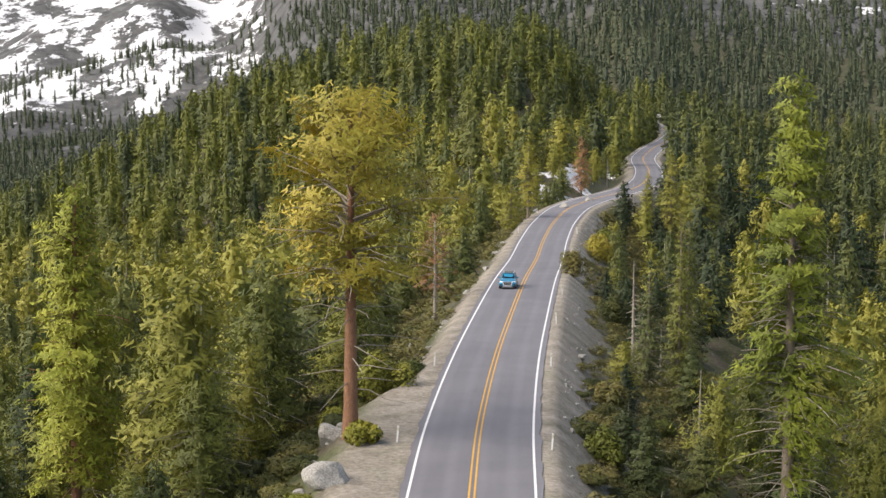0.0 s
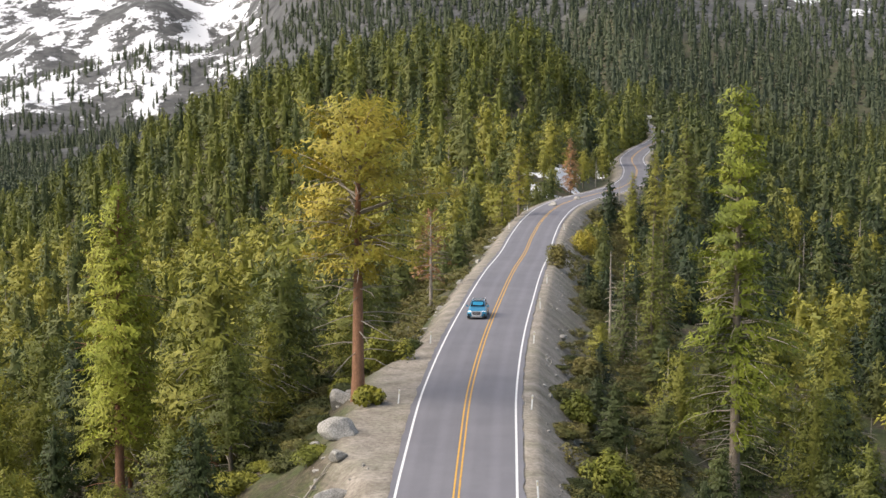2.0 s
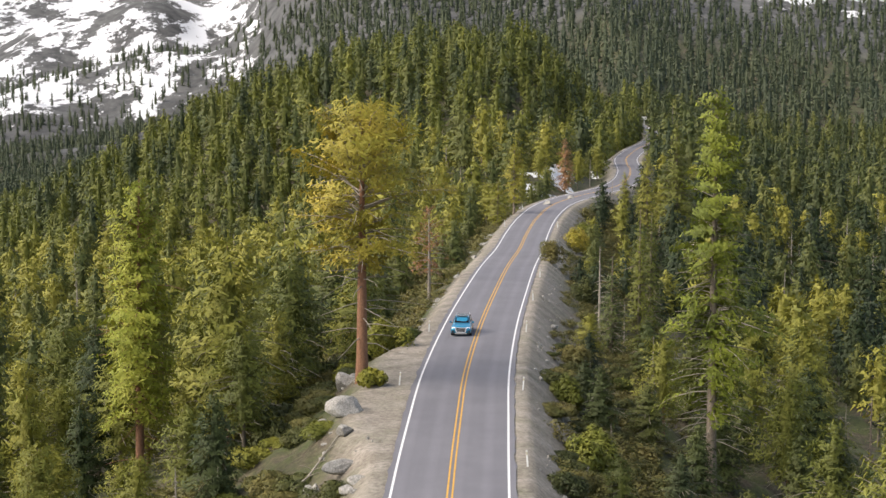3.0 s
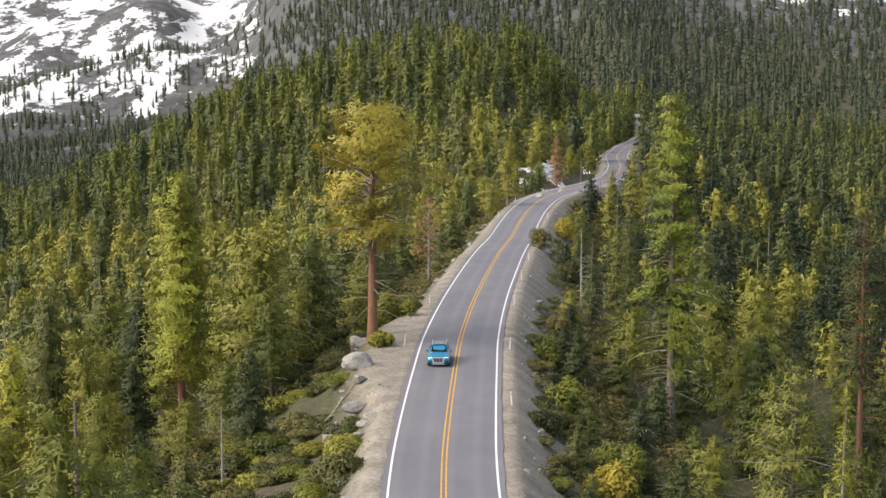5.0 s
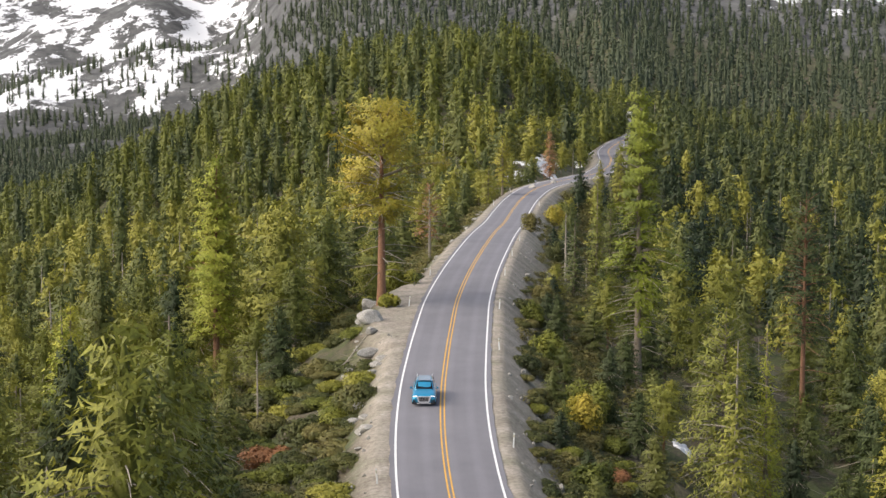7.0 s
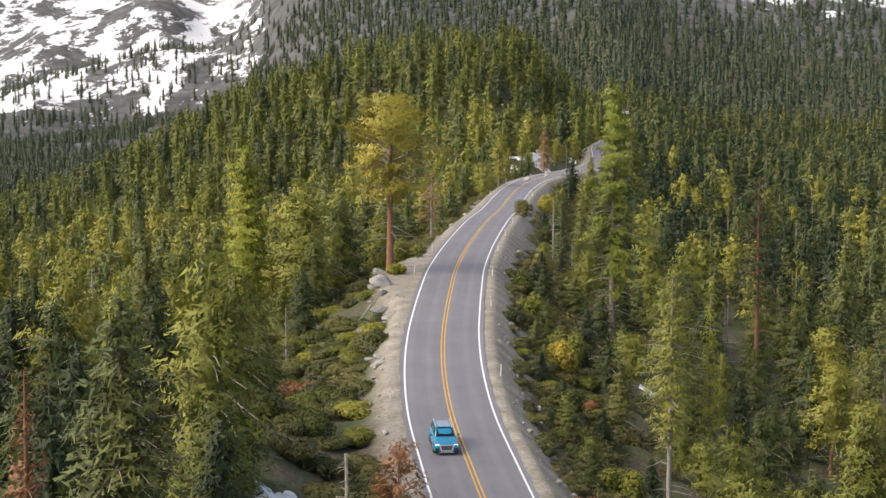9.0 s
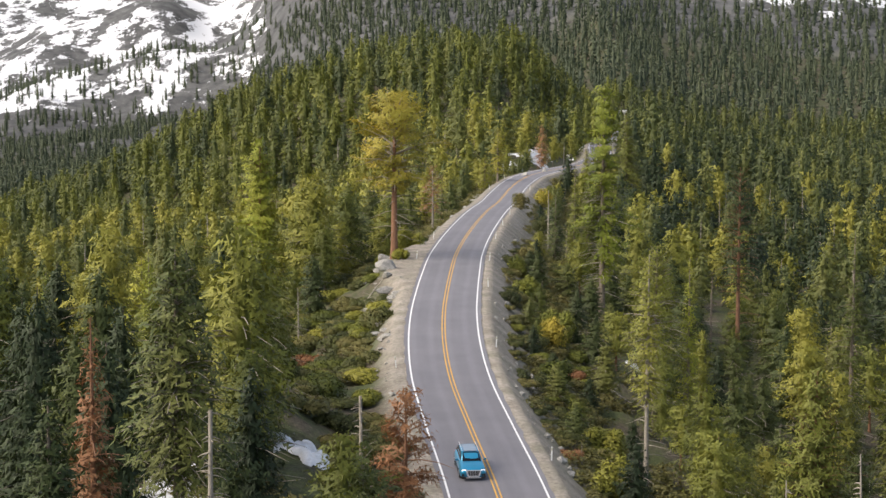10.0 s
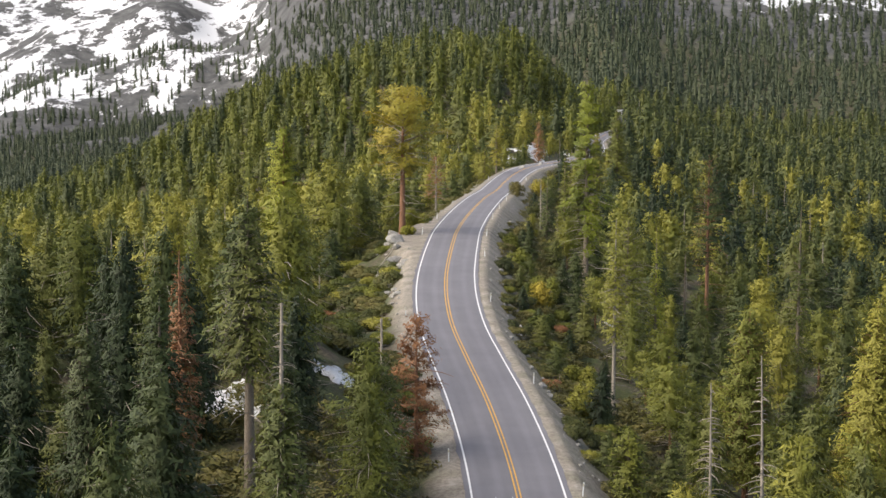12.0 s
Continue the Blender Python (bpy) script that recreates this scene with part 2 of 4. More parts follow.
def mesh_of(name, verts, faces, materials, mat_index=None, smooth=False, normals=None):
    """A mesh from arrays of corners and of faces with equal numbers of corners; a zero normal is left to the faces."""
    verts, faces = np.asarray(verts, np.float32), np.asarray(faces, np.int32)
    me = bpy.data.meshes.new(name)
    k = faces.shape[1]
    me.vertices.add(len(verts))
    me.vertices.foreach_set("co", verts.ravel())
    me.loops.add(faces.size)
    me.loops.foreach_set("vertex_index", faces.ravel())
    me.polygons.add(len(faces))
    me.polygons.foreach_set("loop_start", np.arange(len(faces), dtype=np.int32) * k)
    me.polygons.foreach_set("use_smooth", np.full(len(faces), smooth))
    for m in materials:
        me.materials.append(m)
    if mat_index is not None:
        me.polygons.foreach_set("material_index", np.asarray(mat_index, np.int32))
    me.update(calc_edges=True)
    if normals is not None:
        me.normals_split_custom_set_from_vertices(np.asarray(normals, np.float32))
    return me


def part(name, data, mat, parent, label=""):
    """Links a bmesh or a mesh as one object under a thing or a part."""
    if isinstance(data, bmesh.types.BMesh):
        me = bpy.data.meshes.new(name)
        data.to_mesh(me)
        data.free()
        me.materials.append(mat)
    else:
        me = data
    ob = new(name, me)
    ob.parent = parent
    return tagged(ob, label)


# ---- ground and road ----
ys = np.concatenate([np.arange(-260, 320, 1.25), np.arange(320, 900, 4.0), 900 * 1.012 ** np.arange(0, 138)])
half = [0, 3.5, 3.75, 4.1, 4.5, 4.9, 5.3, 5.8, 6.4, 7.1, 7.9, 8.8, 9.8, 11, 12.4]
while half[-1] < 2600:
    half.append(half[-1] * 1.07 + 0.35)
ds = np.array([-v for v in half[:0:-1]] + half)
Y, D = np.meshgrid(ys, ds, indexing="ij")
X = road_x(Y) + D
Z = height(X, Y) - np.where(np.abs(D) < 3.8, 0.12, 0.0)
nr, nc = Y.shape
idx = np.arange(nr * nc).reshape(nr, nc)
quads = np.stack([idx[:-1, :-1], idx[:-1, 1:], idx[1:, 1:], idx[1:, :-1]], -1).reshape(-1, 4)
me = mesh_of("ground", np.stack([X, Y, Z], -1).reshape(-1, 3), quads, [GROUND], smooth=True)
sandy = (1 - step(np.abs(D), 5.2, 7.4)) + 0.75 * (1 - step(D, 6.5, 11)) * step(D, 0, 5)
sandy = sandy + (1 - step(-D, 7.0, 9.4)) * step(-D, 0, 2) * step(Y, 58, 75) * (1 - step(Y, 100, 118))
sandy = sandy * (1 - step(Y, 790, 870))
sandy = np.clip(sandy, 0, 1) * (0.75 + 0.25 * wobble(X, Y, 4, 11))
on_left = 1 - step(X + 0.105 * Y, -70, 40)
snowy = step(Y, 1500, 2300) * on_left + (1 - on_left) * step(Y, 1150, 1700) * (0.45 + 0.55 * step(X, 180, 380))
zv = np.stack([np.clip(sandy, 0, 1).ravel(), np.clip(snowy, 0, 1).ravel()], -1)
layer = me.uv_layers.new(name="zone")
layer.data.foreach_set("uv", zv[quads.ravel()].astype(np.float32).ravel())
tagged(new("ground", me), "sloping forest floor with sand and duff", "ground", kind="structure")


def ribbon(name, d0, d1, y0, y1, lift, mat, label, ragged=0.0, stepy=1.25):
    """A strip that follows the road between two distances from its middle line."""
    yy = np.arange(y0, y1, stepy)
    slope = np.gradient(road_x(yy), yy)
    nx, ny = 1 / np.sqrt(1 + slope**2), -slope / np.sqrt(1 + slope**2)
    cols = [d0, d1] if d1 - d0 < 1 else list(np.linspace(d0, d1, 9))
    rows_v = []
    for k, dd in enumerate(cols):
        e = dd + (ragged * wobble(yy, yy * 0 + dd * 9, 2.2, 21) * (1 if k in (0, len(cols) - 1) else 0))
        rows_v.append(np.stack([road_x(yy) + nx * e, yy + ny * e, road_z(yy) + lift - 0.012 * abs(dd)], -1))
    V = np.stack(rows_v, 1)
    n, m = V.shape[:2]
    ii = np.arange(n * m).reshape(n, m)
    q = np.stack([ii[:-1, :-1], ii[:-1, 1:], ii[1:, 1:], ii[1:, :-1]], -1).reshape(-1, 4)
    data = mesh_of(name, V.reshape(-1, 3), q, [mat], smooth=True)
    uvl = data.uv_layers.new(name="UVMap")
    U = np.stack([np.broadcast_to(np.array(cols)[None, :], (n, m)), np.broadcast_to(yy[:, None], (n, m))], -1).reshape(-1, 2)
    uvl.data.foreach_set("uv", U[q.ravel()].astype(np.float32).ravel())
    return tagged(new(name, data), label, "road" if mat is ASPHALT else "road marking", kind="structure")


ribbon("road", -3.95, 3.95, -258, 872, 0.06, ASPHALT, "weathered grey two-lane asphalt mountain road", 0.10)
for dd in (-3.5, 3.5):
    ribbon("edge_line", dd - 0.075, dd + 0.075, -258, 800, 0.068, WHITE_LINE, "white painted line along the road edge")
for dd in (-0.15, 0.15):
    ribbon("centre_line", dd - 0.055, dd + 0.055, -258, 800, 0.072, YELLOW_LINE, "double yellow painted centre line")


# ---- trees ----
def unit(v):
    return v / (np.linalg.norm(v, axis=1)[:, None] + 1e-9)


def sprays(rng, centres, faces_way, out, size, hang=-0.1, ragged=0.35, wide=0.13):
    """Sprays of needles: a slender blade at each centre that faces faces_way; out is the way out of the crown."""
    n = len(centres)
    face = unit(faces_way + rng.normal(0, ragged, (n, 3)))
    way = rng.normal(0, 0.5, (n, 3)) + out * [0.7, 0.7, 0.2] + [0, 0, hang]
    way = unit(way - face * (way * face).sum(1)[:, None])
    side = np.cross(face, way)
    s = np.asarray(size)[:, None]
    w = wide * rng.uniform(0.7, 1.3, (n, 1))
    v = np.stack([centres - 0.4 * s * way - w * s * side, centres + 0.6 * s * way, centres - 0.4 * s * way + w * s * side], 1).reshape(-1, 3)
    soft = unit(0.8 * unit(out + [0, 0, 0.4]) + 0.35 * face)
    return v, np.arange(3 * n).reshape(-1, 3), np.repeat(soft, 3, 0)


def heart_of(rng, lean, clear, h, reach, rings=7, n=7):
    """The dense inside of a crown: a lumpy closed spindle round the trunk."""
    V, N = [], []
    for k in range(rings):
        u = k / (rings - 1)
        r = reach(u) * rng.uniform(0.75, 1.15, n) + 0.02
        a = np.arange(n) * 2 * math.pi / n + rng.uniform(-0.2, 0.2, n)
        V.append(lean(clear + (h - clear) * (0.03 + 0.93 * u)) + np.stack([np.cos(a) * r, np.sin(a) * r, rng.normal(0, 0.12, n)], -1))
        N.append(unit(np.stack([np.cos(a), np.sin(a), np.full(n, 0.4)], -1)))
    i = np.arange(rings * n).reshape(rings, n)
    p, q, r_, s_ = i[:-1], np.roll(i, -1, 1)[:-1], np.roll(i, -1, 1)[1:], i[1:]
    tri = np.concatenate([np.stack([p, q, r_], -1).reshape(-1, 3), np.stack([p, r_, s_], -1).reshape(-1, 3)])
    return np.concatenate(V), tri, np.concatenate(N)


def tube(points, radii, sides=6):
    """Corners and triangles of a tapered round stem along points."""
    pts = np.asarray(points, float)
    way = np.gradient(pts, axis=0)
    way /= np.linalg.norm(way, axis=1)[:, None] + 1e-9
    ref = np.where(np.abs(way[:, 2:3]) > 0.8, [[1.0, 0, 0]], [[0, 0, 1.0]])
    a = np.cross(way, ref)
    a /= np.linalg.norm(a, axis=1)[:, None]
    bb = np.cross(way, a)
    ang = np.arange(sides) * 2 * math.pi / sides
    ring = pts[:, None] + np.asarray(radii)[:, None, None] * (np.cos(ang)[None, :, None] * a[:, None] + np.sin(ang)[None, :, None] * bb[:, None])
    n = len(pts)
    i = np.arange(n * sides).reshape(n, sides)
    p, q, r, s = i[:-1], np.roll(i, -1, 1)[:-1], np.roll(i, -1, 1)[1:], i[1:]
    tri = np.concatenate([np.stack([p, q, r], -1).reshape(-1, 3), np.stack([p, r, s], -1).reshape(-1, 3)])
    return ring.reshape(-1, 3), tri


def joined(pieces):
    vs, fs, at = [], [], 0
    for piece in pieces:
        vs.append(piece[0])
        fs.append(piece[1] + at)
        at += len(piece[0])
    return np.concatenate(vs), np.concatenate(fs)


def stem(rng, h, r, n=9, lean=0.02, sides=8):
    n = n if sides > 4 else 3
    z = np.linspace(-0.6, h, n)
    bend = rng.normal(0, lean * h * 0.3, 2)
    pts = np.stack([bend[0] * (z / h) ** 2, bend[1] * (z / h) ** 2, z], -1)
    rad = r * (1 - np.clip(z / h, 0, 1)) ** 0.75 + 0.025
    rad[0] *= 1.3
    return pts, rad


def limb(rng, root, azimuth, length, up, droop, n=4):
    u = np.linspace(0, 1, n)[:, None]
    way = np.array([math.cos(azimuth), math.sin(azimuth), 0])
    pts = root + u * length * way + np.array([0, 0, 1.0]) * length * (up * u - droop * u**2)
    return pts + rng.normal(0, 0.03 * length, pts.shape) * u


def conifer(seed, h, clear, radius, trunk_r, gap=0.42, per=6, every=0.32, k=2, size=0.55, shape=0.85, up=0.25, droop=0.5,
            bare=0.0, lobes=0.0, dead=10, sides=8, limbs=True, thin=0.0, clump=0.15, hang=-0.1, round_top=0.0, wide=0.14, core=0.2, spike=0.0):
    """Corners and faces of trunk, branches and crown of one conifer."""
    rng = np.random.RandomState(seed)
    pts, rad = stem(rng, h, trunk_r, sides=sides)
    rad = np.maximum(rad, 0.09) if spike else rad
    trunk = tube(pts, rad, sides)
    whole, h = h, h - spike
    arms, centres, outs, sizes = [], [], [], []
    lean = lambda zz: np.array([np.interp(zz, pts[:, 2], pts[:, 0]), np.interp(zz, pts[:, 2], pts[:, 1]), zz])
    lobe = rng.uniform(0, 6.28, 4)


    def spread_at(u):
        cone = (1 - u) ** shape * min(1.0, 0.6 + 2.0 * u)
        dome = math.sqrt(max(0.0, 1 - u**3)) * min(1.0, 0.45 + 1.5 * u)
        return radius * (cone * (1 - round_top) + dome * round_top) + 0.12

    z, az = clear, rng.uniform(0, 6.28)
    while z < h - 0.12:
        u = (z - clear) / (h - clear)
        full = spread_at(u)
        for a in range(max(2, int(round(per * min(1.0, 0.35 + full / radius))))):
            az += 2.4 + rng.uniform(-0.5, 0.5)
            if rng.rand() < thin:
                continue
            length = full * rng.uniform(0.62, 1.1) * (1 + lobes * math.sin(2 * az + lobe[0] + 5 * u) + lobes * math.sin(3 * az + lobe[1] - 9 * u))
            if length < 0.1:
                continue
            arm = limb(rng, lean(z + rng.uniform(-0.5, 0.5) * gap), az, length, up + 0.5 * u, droop * (1 - u))
            if limbs and length > 0.8:
                arms.append(tube(arm, np.linspace(0.018 + 0.014 * length, 0.012, len(arm)), 3))
            n = k * max(1, int(round(length * (1 - bare) / every)))
            f = np.clip(bare + (1 - bare) * rng.uniform(0.12, 1, n) ** 0.7, 0.1, 1)
            at = np.stack([np.interp(f, np.linspace(0, 1, len(arm)), arm[:, j]) for j in range(3)], -1)
            cross = np.array([-math.sin(az), math.cos(az), 0])
            at = at + cross * (rng.uniform(-0.30, 0.30, n) * length * f)[:, None] + rng.normal(0, clump, (n, 3))
            centres.append(at)
            outs.append(np.tile([math.cos(az), math.sin(az), 0.0], (n, 1)))
            sizes.append(size * rng.uniform(0.7, 1.3, n) * min(1.0, 0.55 + 0.5 * full))
        z += gap * rng.uniform(0.7, 1.3)
    for _ in range(dead):
        zz = rng.uniform(clear * 0.3, clear + 0.6 * (h - clear))
        arms.append(tube(limb(rng, lean(zz), rng.uniform(0, 6.28), rng.uniform(0.5, 1.1) * radius, rng.uniform(-0.2, 0.3), 0.2),
                         [0.055, 0.042, 0.03, 0.014], 3))
    for _ in range(int(7 * spike)):                 # the bare dead top
        zz = rng.uniform(h, whole)
        arms.append(tube(limb(rng, lean(zz), rng.uniform(0, 6.28), rng.uniform(0.3, 1.2) * (0.3 + (whole - zz) / (spike + 1)), rng.uniform(0, 0.4), 0.4),
                         [0.035, 0.028, 0.02, 0.01], 3))
    out = np.concatenate(outs)
    crown = sprays(rng, np.concatenate(centres), out * 0.75 + [0, 0, 0.62], out, np.concatenate(sizes), hang, wide=wide)
    if core:
        inner = heart_of(rng, lean, clear, h, lambda u: core * spread_at(u))
        v, f = joined([crown, inner])
        crown = v, f, np.concatenate([crown[2], inner[2]])
    return trunk, (joined(arms) if arms else None), crown


def snag_shape(seed, h, r, arms_n=34, reach=1.3):
    rng = np.random.RandomState(seed)
    pts, rad = stem(rng, h, r, lean=0.03)
    rad = np.maximum(rad, r * 0.22)
    arms = []
    for _ in range(arms_n):
        z = rng.uniform(0.2, 0.98) * h
        root = np.array([np.interp(z, pts[:, 2], pts[:, 0]), np.interp(z, pts[:, 2], pts[:, 1]), z])
        arms.append(tube(limb(rng, root, rng.uniform(0, 6.28), reach * rng.uniform(0.35, 1.1) * (1.15 - z / h), rng.uniform(-0.1, 0.3), 0.3),
                         [0.06, 0.045, 0.032, 0.016], 3))
    return tube(pts, rad, 7), joined(arms), None


def skin(name, shape, mat):
    return mesh_of(name, shape[0], shape[1], [mat], smooth=True, normals=shape[2] if len(shape) > 2 else None)


def tree_thing(name, shape, bark, leaves, at, turn=0.0, label="", category="tree", group="", arm_bark=None):
    trunk, arms, crown = shape
    root = new(name)
    root.matrix_world = pose(*at, 0, 0, turn)
    part("trunk", skin("trunk", trunk, bark), bark, root)
    if arms is not None:
        part("branchwork", skin("branchwork", arms, arm_bark or bark), bark, root)["kind"] = "stuff"
    if crown is not None:
        part("crown", skin("crown", crown, leaves), leaves, root)
    return tagged(root, label, category, group)


def on_ground(x, y, sink=0.15):
    return (x, y, float(height(x, y)) - sink)


taken = []          # places of trees: x, y, radius


def lone(name, x, y, top, shape_args, bark, leaves, label, arm_bark=None, seed=1, category="tree"):
    """A single tree that the eye knows: its foot on the ground, its tip at the height top."""
    at = on_ground(x, y)
    taken.append((x, y, 2.2))
    h = top - at[2]
    if leaves is None:
        shape = snag_shape(seed, h, *shape_args)
    else:
        shape = conifer(seed, h, clear=shape_args["share"] * h, core=0, **{a: v for a, v in shape_args.items() if a != "share"})
    return tree_thing(name, shape, bark, leaves, at, 0, label, category, arm_bark=arm_bark)


# the yellow pine that stands by the turnout
lone("pine_tree", -7.1, 90, 24.2, dict(share=0.44, radius=5.2, trunk_r=0.46, gap=0.36, per=6, every=0.27, k=7, size=0.55, shape=0.5,
     up=0.25, droop=0.35, bare=0.2, lobes=0.38, dead=50, sides=12, thin=0.28, hang=0.3, round_top=0.75, clump=0.24), RED_BARK, GOLD, "tall pine with a bare reddish trunk and yellow-green crown", DEAD_WOOD, 5)
# the tall fir across the road
lone("fir_tree", 20.3, 88.5, 25.9, dict(share=0.2, radius=3.4, trunk_r=0.42, gap=0.34, per=6, every=0.26, k=5, size=0.53, shape=0.42,
     up=0.1, droop=0.5, lobes=0.38, dead=80, sides=10, thin=0.38), GREY_BARK, BRIGHT, "tall slender fir with dead lower branches", DEAD_WOOD, 8)
lone("pine_tree", -25.4, 93.5, 19.0, dict(share=0.22, radius=3.8, trunk_r=0.36, gap=0.34, per=6, every=0.27, k=5, size=0.53, shape=0.6,
     up=0.2, droop=0.4, bare=0.15, lobes=0.3, dead=18), RED_BARK, BRIGHT, "tall green pine with a reddish trunk", None, 11)
lone("pine_tree", -2.9, 167, 11.6, dict(share=0.3, radius=2.6, trunk_r=0.2, gap=0.5, per=5, every=0.36, k=4, size=0.41, shape=0.5, bare=0.25,
     lobes=0.3, dead=18, thin=0.25), DEAD_WOOD, RUST, "dying pine with rust-brown needles", None, 15)
lone("pine_tree", 11.5, 279, 15.8, dict(share=0.2, radius=2.9, trunk_r=0.22, gap=0.5, per=5, every=0.4, k=4, size=0.54, shape=0.6, lobes=0.2), GREY_BARK, GOLD,
     "golden pine at the bend of the road", None, 16)
lone("pine_tree", 8.2, 268, 9.6, dict(share=0.12, radius=2.3, trunk_r=0.16, gap=0.45, per=5, every=0.36, k=4, size=0.50, shape=0.7), GREY_BARK, GOLD,
     "small golden pine at the bend of the road", None, 17)
lone("pine_tree", 26.5, 362, 14.6, dict(share=0.12, radius=3.0, trunk_r=0.2, gap=0.5, per=5, every=0.4, k=4, size=0.54, shape=0.7), GREY_BARK, RUST,
     "rust-brown pine standing in a snow patch", None, 18)
lone("fir_tree", 20.6, 144, 13.2, dict(share=0.12, radius=2.3, trunk_r=0.22, gap=0.4, per=6, every=0.34, k=4, size=0.43), GREY_BARK, PINE, "green fir below the road bank", None, 19)
lone("fir_tree", 17.2, 140, 8.3, dict(share=0.08, radius=2.5, trunk_r=0.2, gap=0.4, per=6, every=0.34, k=4, size=0.43), GREY_BARK, FIR, "fir with a bleached dead top", DEAD_WOOD, 20)
lone("dead_tree", 16.4, 146, 8.8, (0.16, 40, 1.6), DEAD_WOOD, None, "bleached dead conifer with bare twigs", None, 21)
lone("pine_tree", 39.5, 96, 15.0, dict(share=0.42, radius=3.6, trunk_r=0.33, gap=0.5, per=5, every=0.36, k=4, size=0.48, shape=0.45, bare=0.2, lobes=0.25, dead=22), RED_BARK, FIR,
     "dark pine with a bare red trunk", None, 22)
lone("fir_tree", 44.3, 50, 10.2, dict(share=0.25, radius=2.6, trunk_r=0.3, gap=0.45, per=5, every=0.36, k=4, size=0.43, thin=0.15, dead=20), GREY_BARK, PINE, "tall thin fir on the lower slope", None, 23)
lone("pine_tree", 21.2, 37, 9.8, dict(share=0.25, radius=4.0, trunk_r=0.2, gap=0.36, per=6, every=0.32, k=4, size=0.43, shape=0.55, dead=26), GREY_BARK, PINE, "bushy pine with pale bare lower limbs", DEAD_WOOD, 24)
lone("pine_tree", 25.0, 39.5, 8.4, dict(share=0.14, radius=2.0, trunk_r=0.16, gap=0.4, per=5, every=0.32, k=4, size=0.41), GREY_BARK, BRIGHT, "young yellow-green pine on the slope", None, 25)
lone("fir_tree", 16.8, 5, 12.0, dict(share=0.42, radius=1.9, trunk_r=0.2, gap=0.4, per=6, every=0.3, k=4, size=0.46, thin=0.2, dead=30), DEAD_WOOD, PINE, "thin yellow-green fir with a pale bare trunk", None, 26)
lone("pine_tree", 27.9, -8.5, 4.6, dict(share=0.12, radius=3.7, trunk_r=0.26, gap=0.36, per=7, every=0.28, k=5, size=0.5, shape=0.7, hang=0.3, round_top=0.2, clump=0.2, dead=12), RED_BARK, PINE, "full green pine on the lower slope", None, 27)
lone("pine_tree", 38.0, -16, 6.6, dict(share=0.12, radius=5.0, trunk_r=0.3, gap=0.36, per=8, every=0.28, k=5, size=0.52, shape=0.85, hang=0.3, round_top=0.1, clump=0.22, dead=12), RED_BARK, PINE, "broad green pine on the lower slope", None, 57)
lone("pine_tree", 14.6, -32, -2.0, dict(share=0.05, radius=2.1, trunk_r=0.14, gap=0.32, per=7, every=0.26, k=5, size=0.42, shape=0.6, hang=0.3, round_top=0.4, dead=2), GREY_BARK, PINE, "young green pine below the bank", None, 58)
lone("dead_tree", 22.9, -45, 6.1, (0.17, 70, 2.4), DEAD_WOOD, None, "bleached dead conifer on the lower slope", None, 59)
lone("dead_tree", 20.5, -36, 2.6, (0.16, 70, 2.6), DEAD_WOOD, None, "bleached dead conifer with long bare twigs", None, 60)
# corner fir: its needle colour holds the shade it stands in
lone("fir_tree", -23.0, -56, 10.2, dict(share=0.25, radius=3.0, trunk_r=0.3, gap=0.36, per=7, every=0.26, k=5, size=0.5, shape=0.85, droop=0.7, dead=24), GREY_BARK, SHADEFIR, "dark blue-green fir with dead lower branches, coloured as in shade", None, 61)
lone("fir_tree", -18.0, -58, 11.6, dict(share=0.3, radius=2.9, trunk_r=0.3, gap=0.36, per=7, every=0.26, k=5, size=0.5, shape=0.8, droop=0.7, dead=24), GREY_BARK, FIR, "dark fir with dead lower branches", None, 62)
lone("fir_tree", -9.6, -65, 12.2, dict(share=0.12, radius=3.0, trunk_r=0.26, gap=0.36, per=7, every=0.26, k=5, size=0.5, shape=0.7, droop=0.6, dead=30, spike=4.8), DEAD_WOOD, FIR, "green fir with a bare bleached top", None, 28)
lone("dead_tree", -16.0, 6, 13.2, (0.24, 60, 1.9), GREY_BARK, None, "tall grey-brown dead conifer with drooping twigs", None, 29)
lone("fir_tree", -4.9, -33, 7.0, dict(share=0.08, radius=2.9, trunk_r=0.22, gap=0.38, per=6, every=0.28, k=4, size=0.48, shape=0.55, thin=0.15, dead=50, spike=2.8), DEAD_WOOD, FIR, "half-dead fir with a pale bare top beside the road", None, 30)
lone("fir_tree", -13.2, -50.7, 17.8, dict(share=0.46, radius=3.5, trunk_r=0.4, gap=0.36, per=7, every=0.30, k=4, size=0.53, shape=0.75, droop=0.7, dead=20), GREY_BARK, FIR,
     "large dark fir with drooping boughs", DEAD_WOOD, 31)
lone("fir_tree", -19.0, -43.8, 13.2, dict(share=0.2, radius=1.9, trunk_r=0.24, gap=0.45, per=6, every=0.26, k=4, size=0.41, thin=0.15, dead=30), RED_BARK, RUST, "dead fir with rust-red needles", None, 32)
lone("fir_tree", -2.3, -29.5, 6.7, dict(share=0.12, radius=3.0, trunk_r=0.18, gap=0.5, per=6, every=0.24, k=5, size=0.41, thin=0.3, dead=40, bare=0.1, shape=0.45), RED_BARK, RUST, "thin rust-brown dying fir beside the road", None, 33)
lone("fir_tree", -63.8, 133.8, -2.6, dict(share=0.08, radius=3.4, trunk_r=0.26, gap=0.4, per=6, every=0.32, k=4, size=0.41), GREY_BARK, BRIGHT, "pointed green fir in the wood", None, 34)
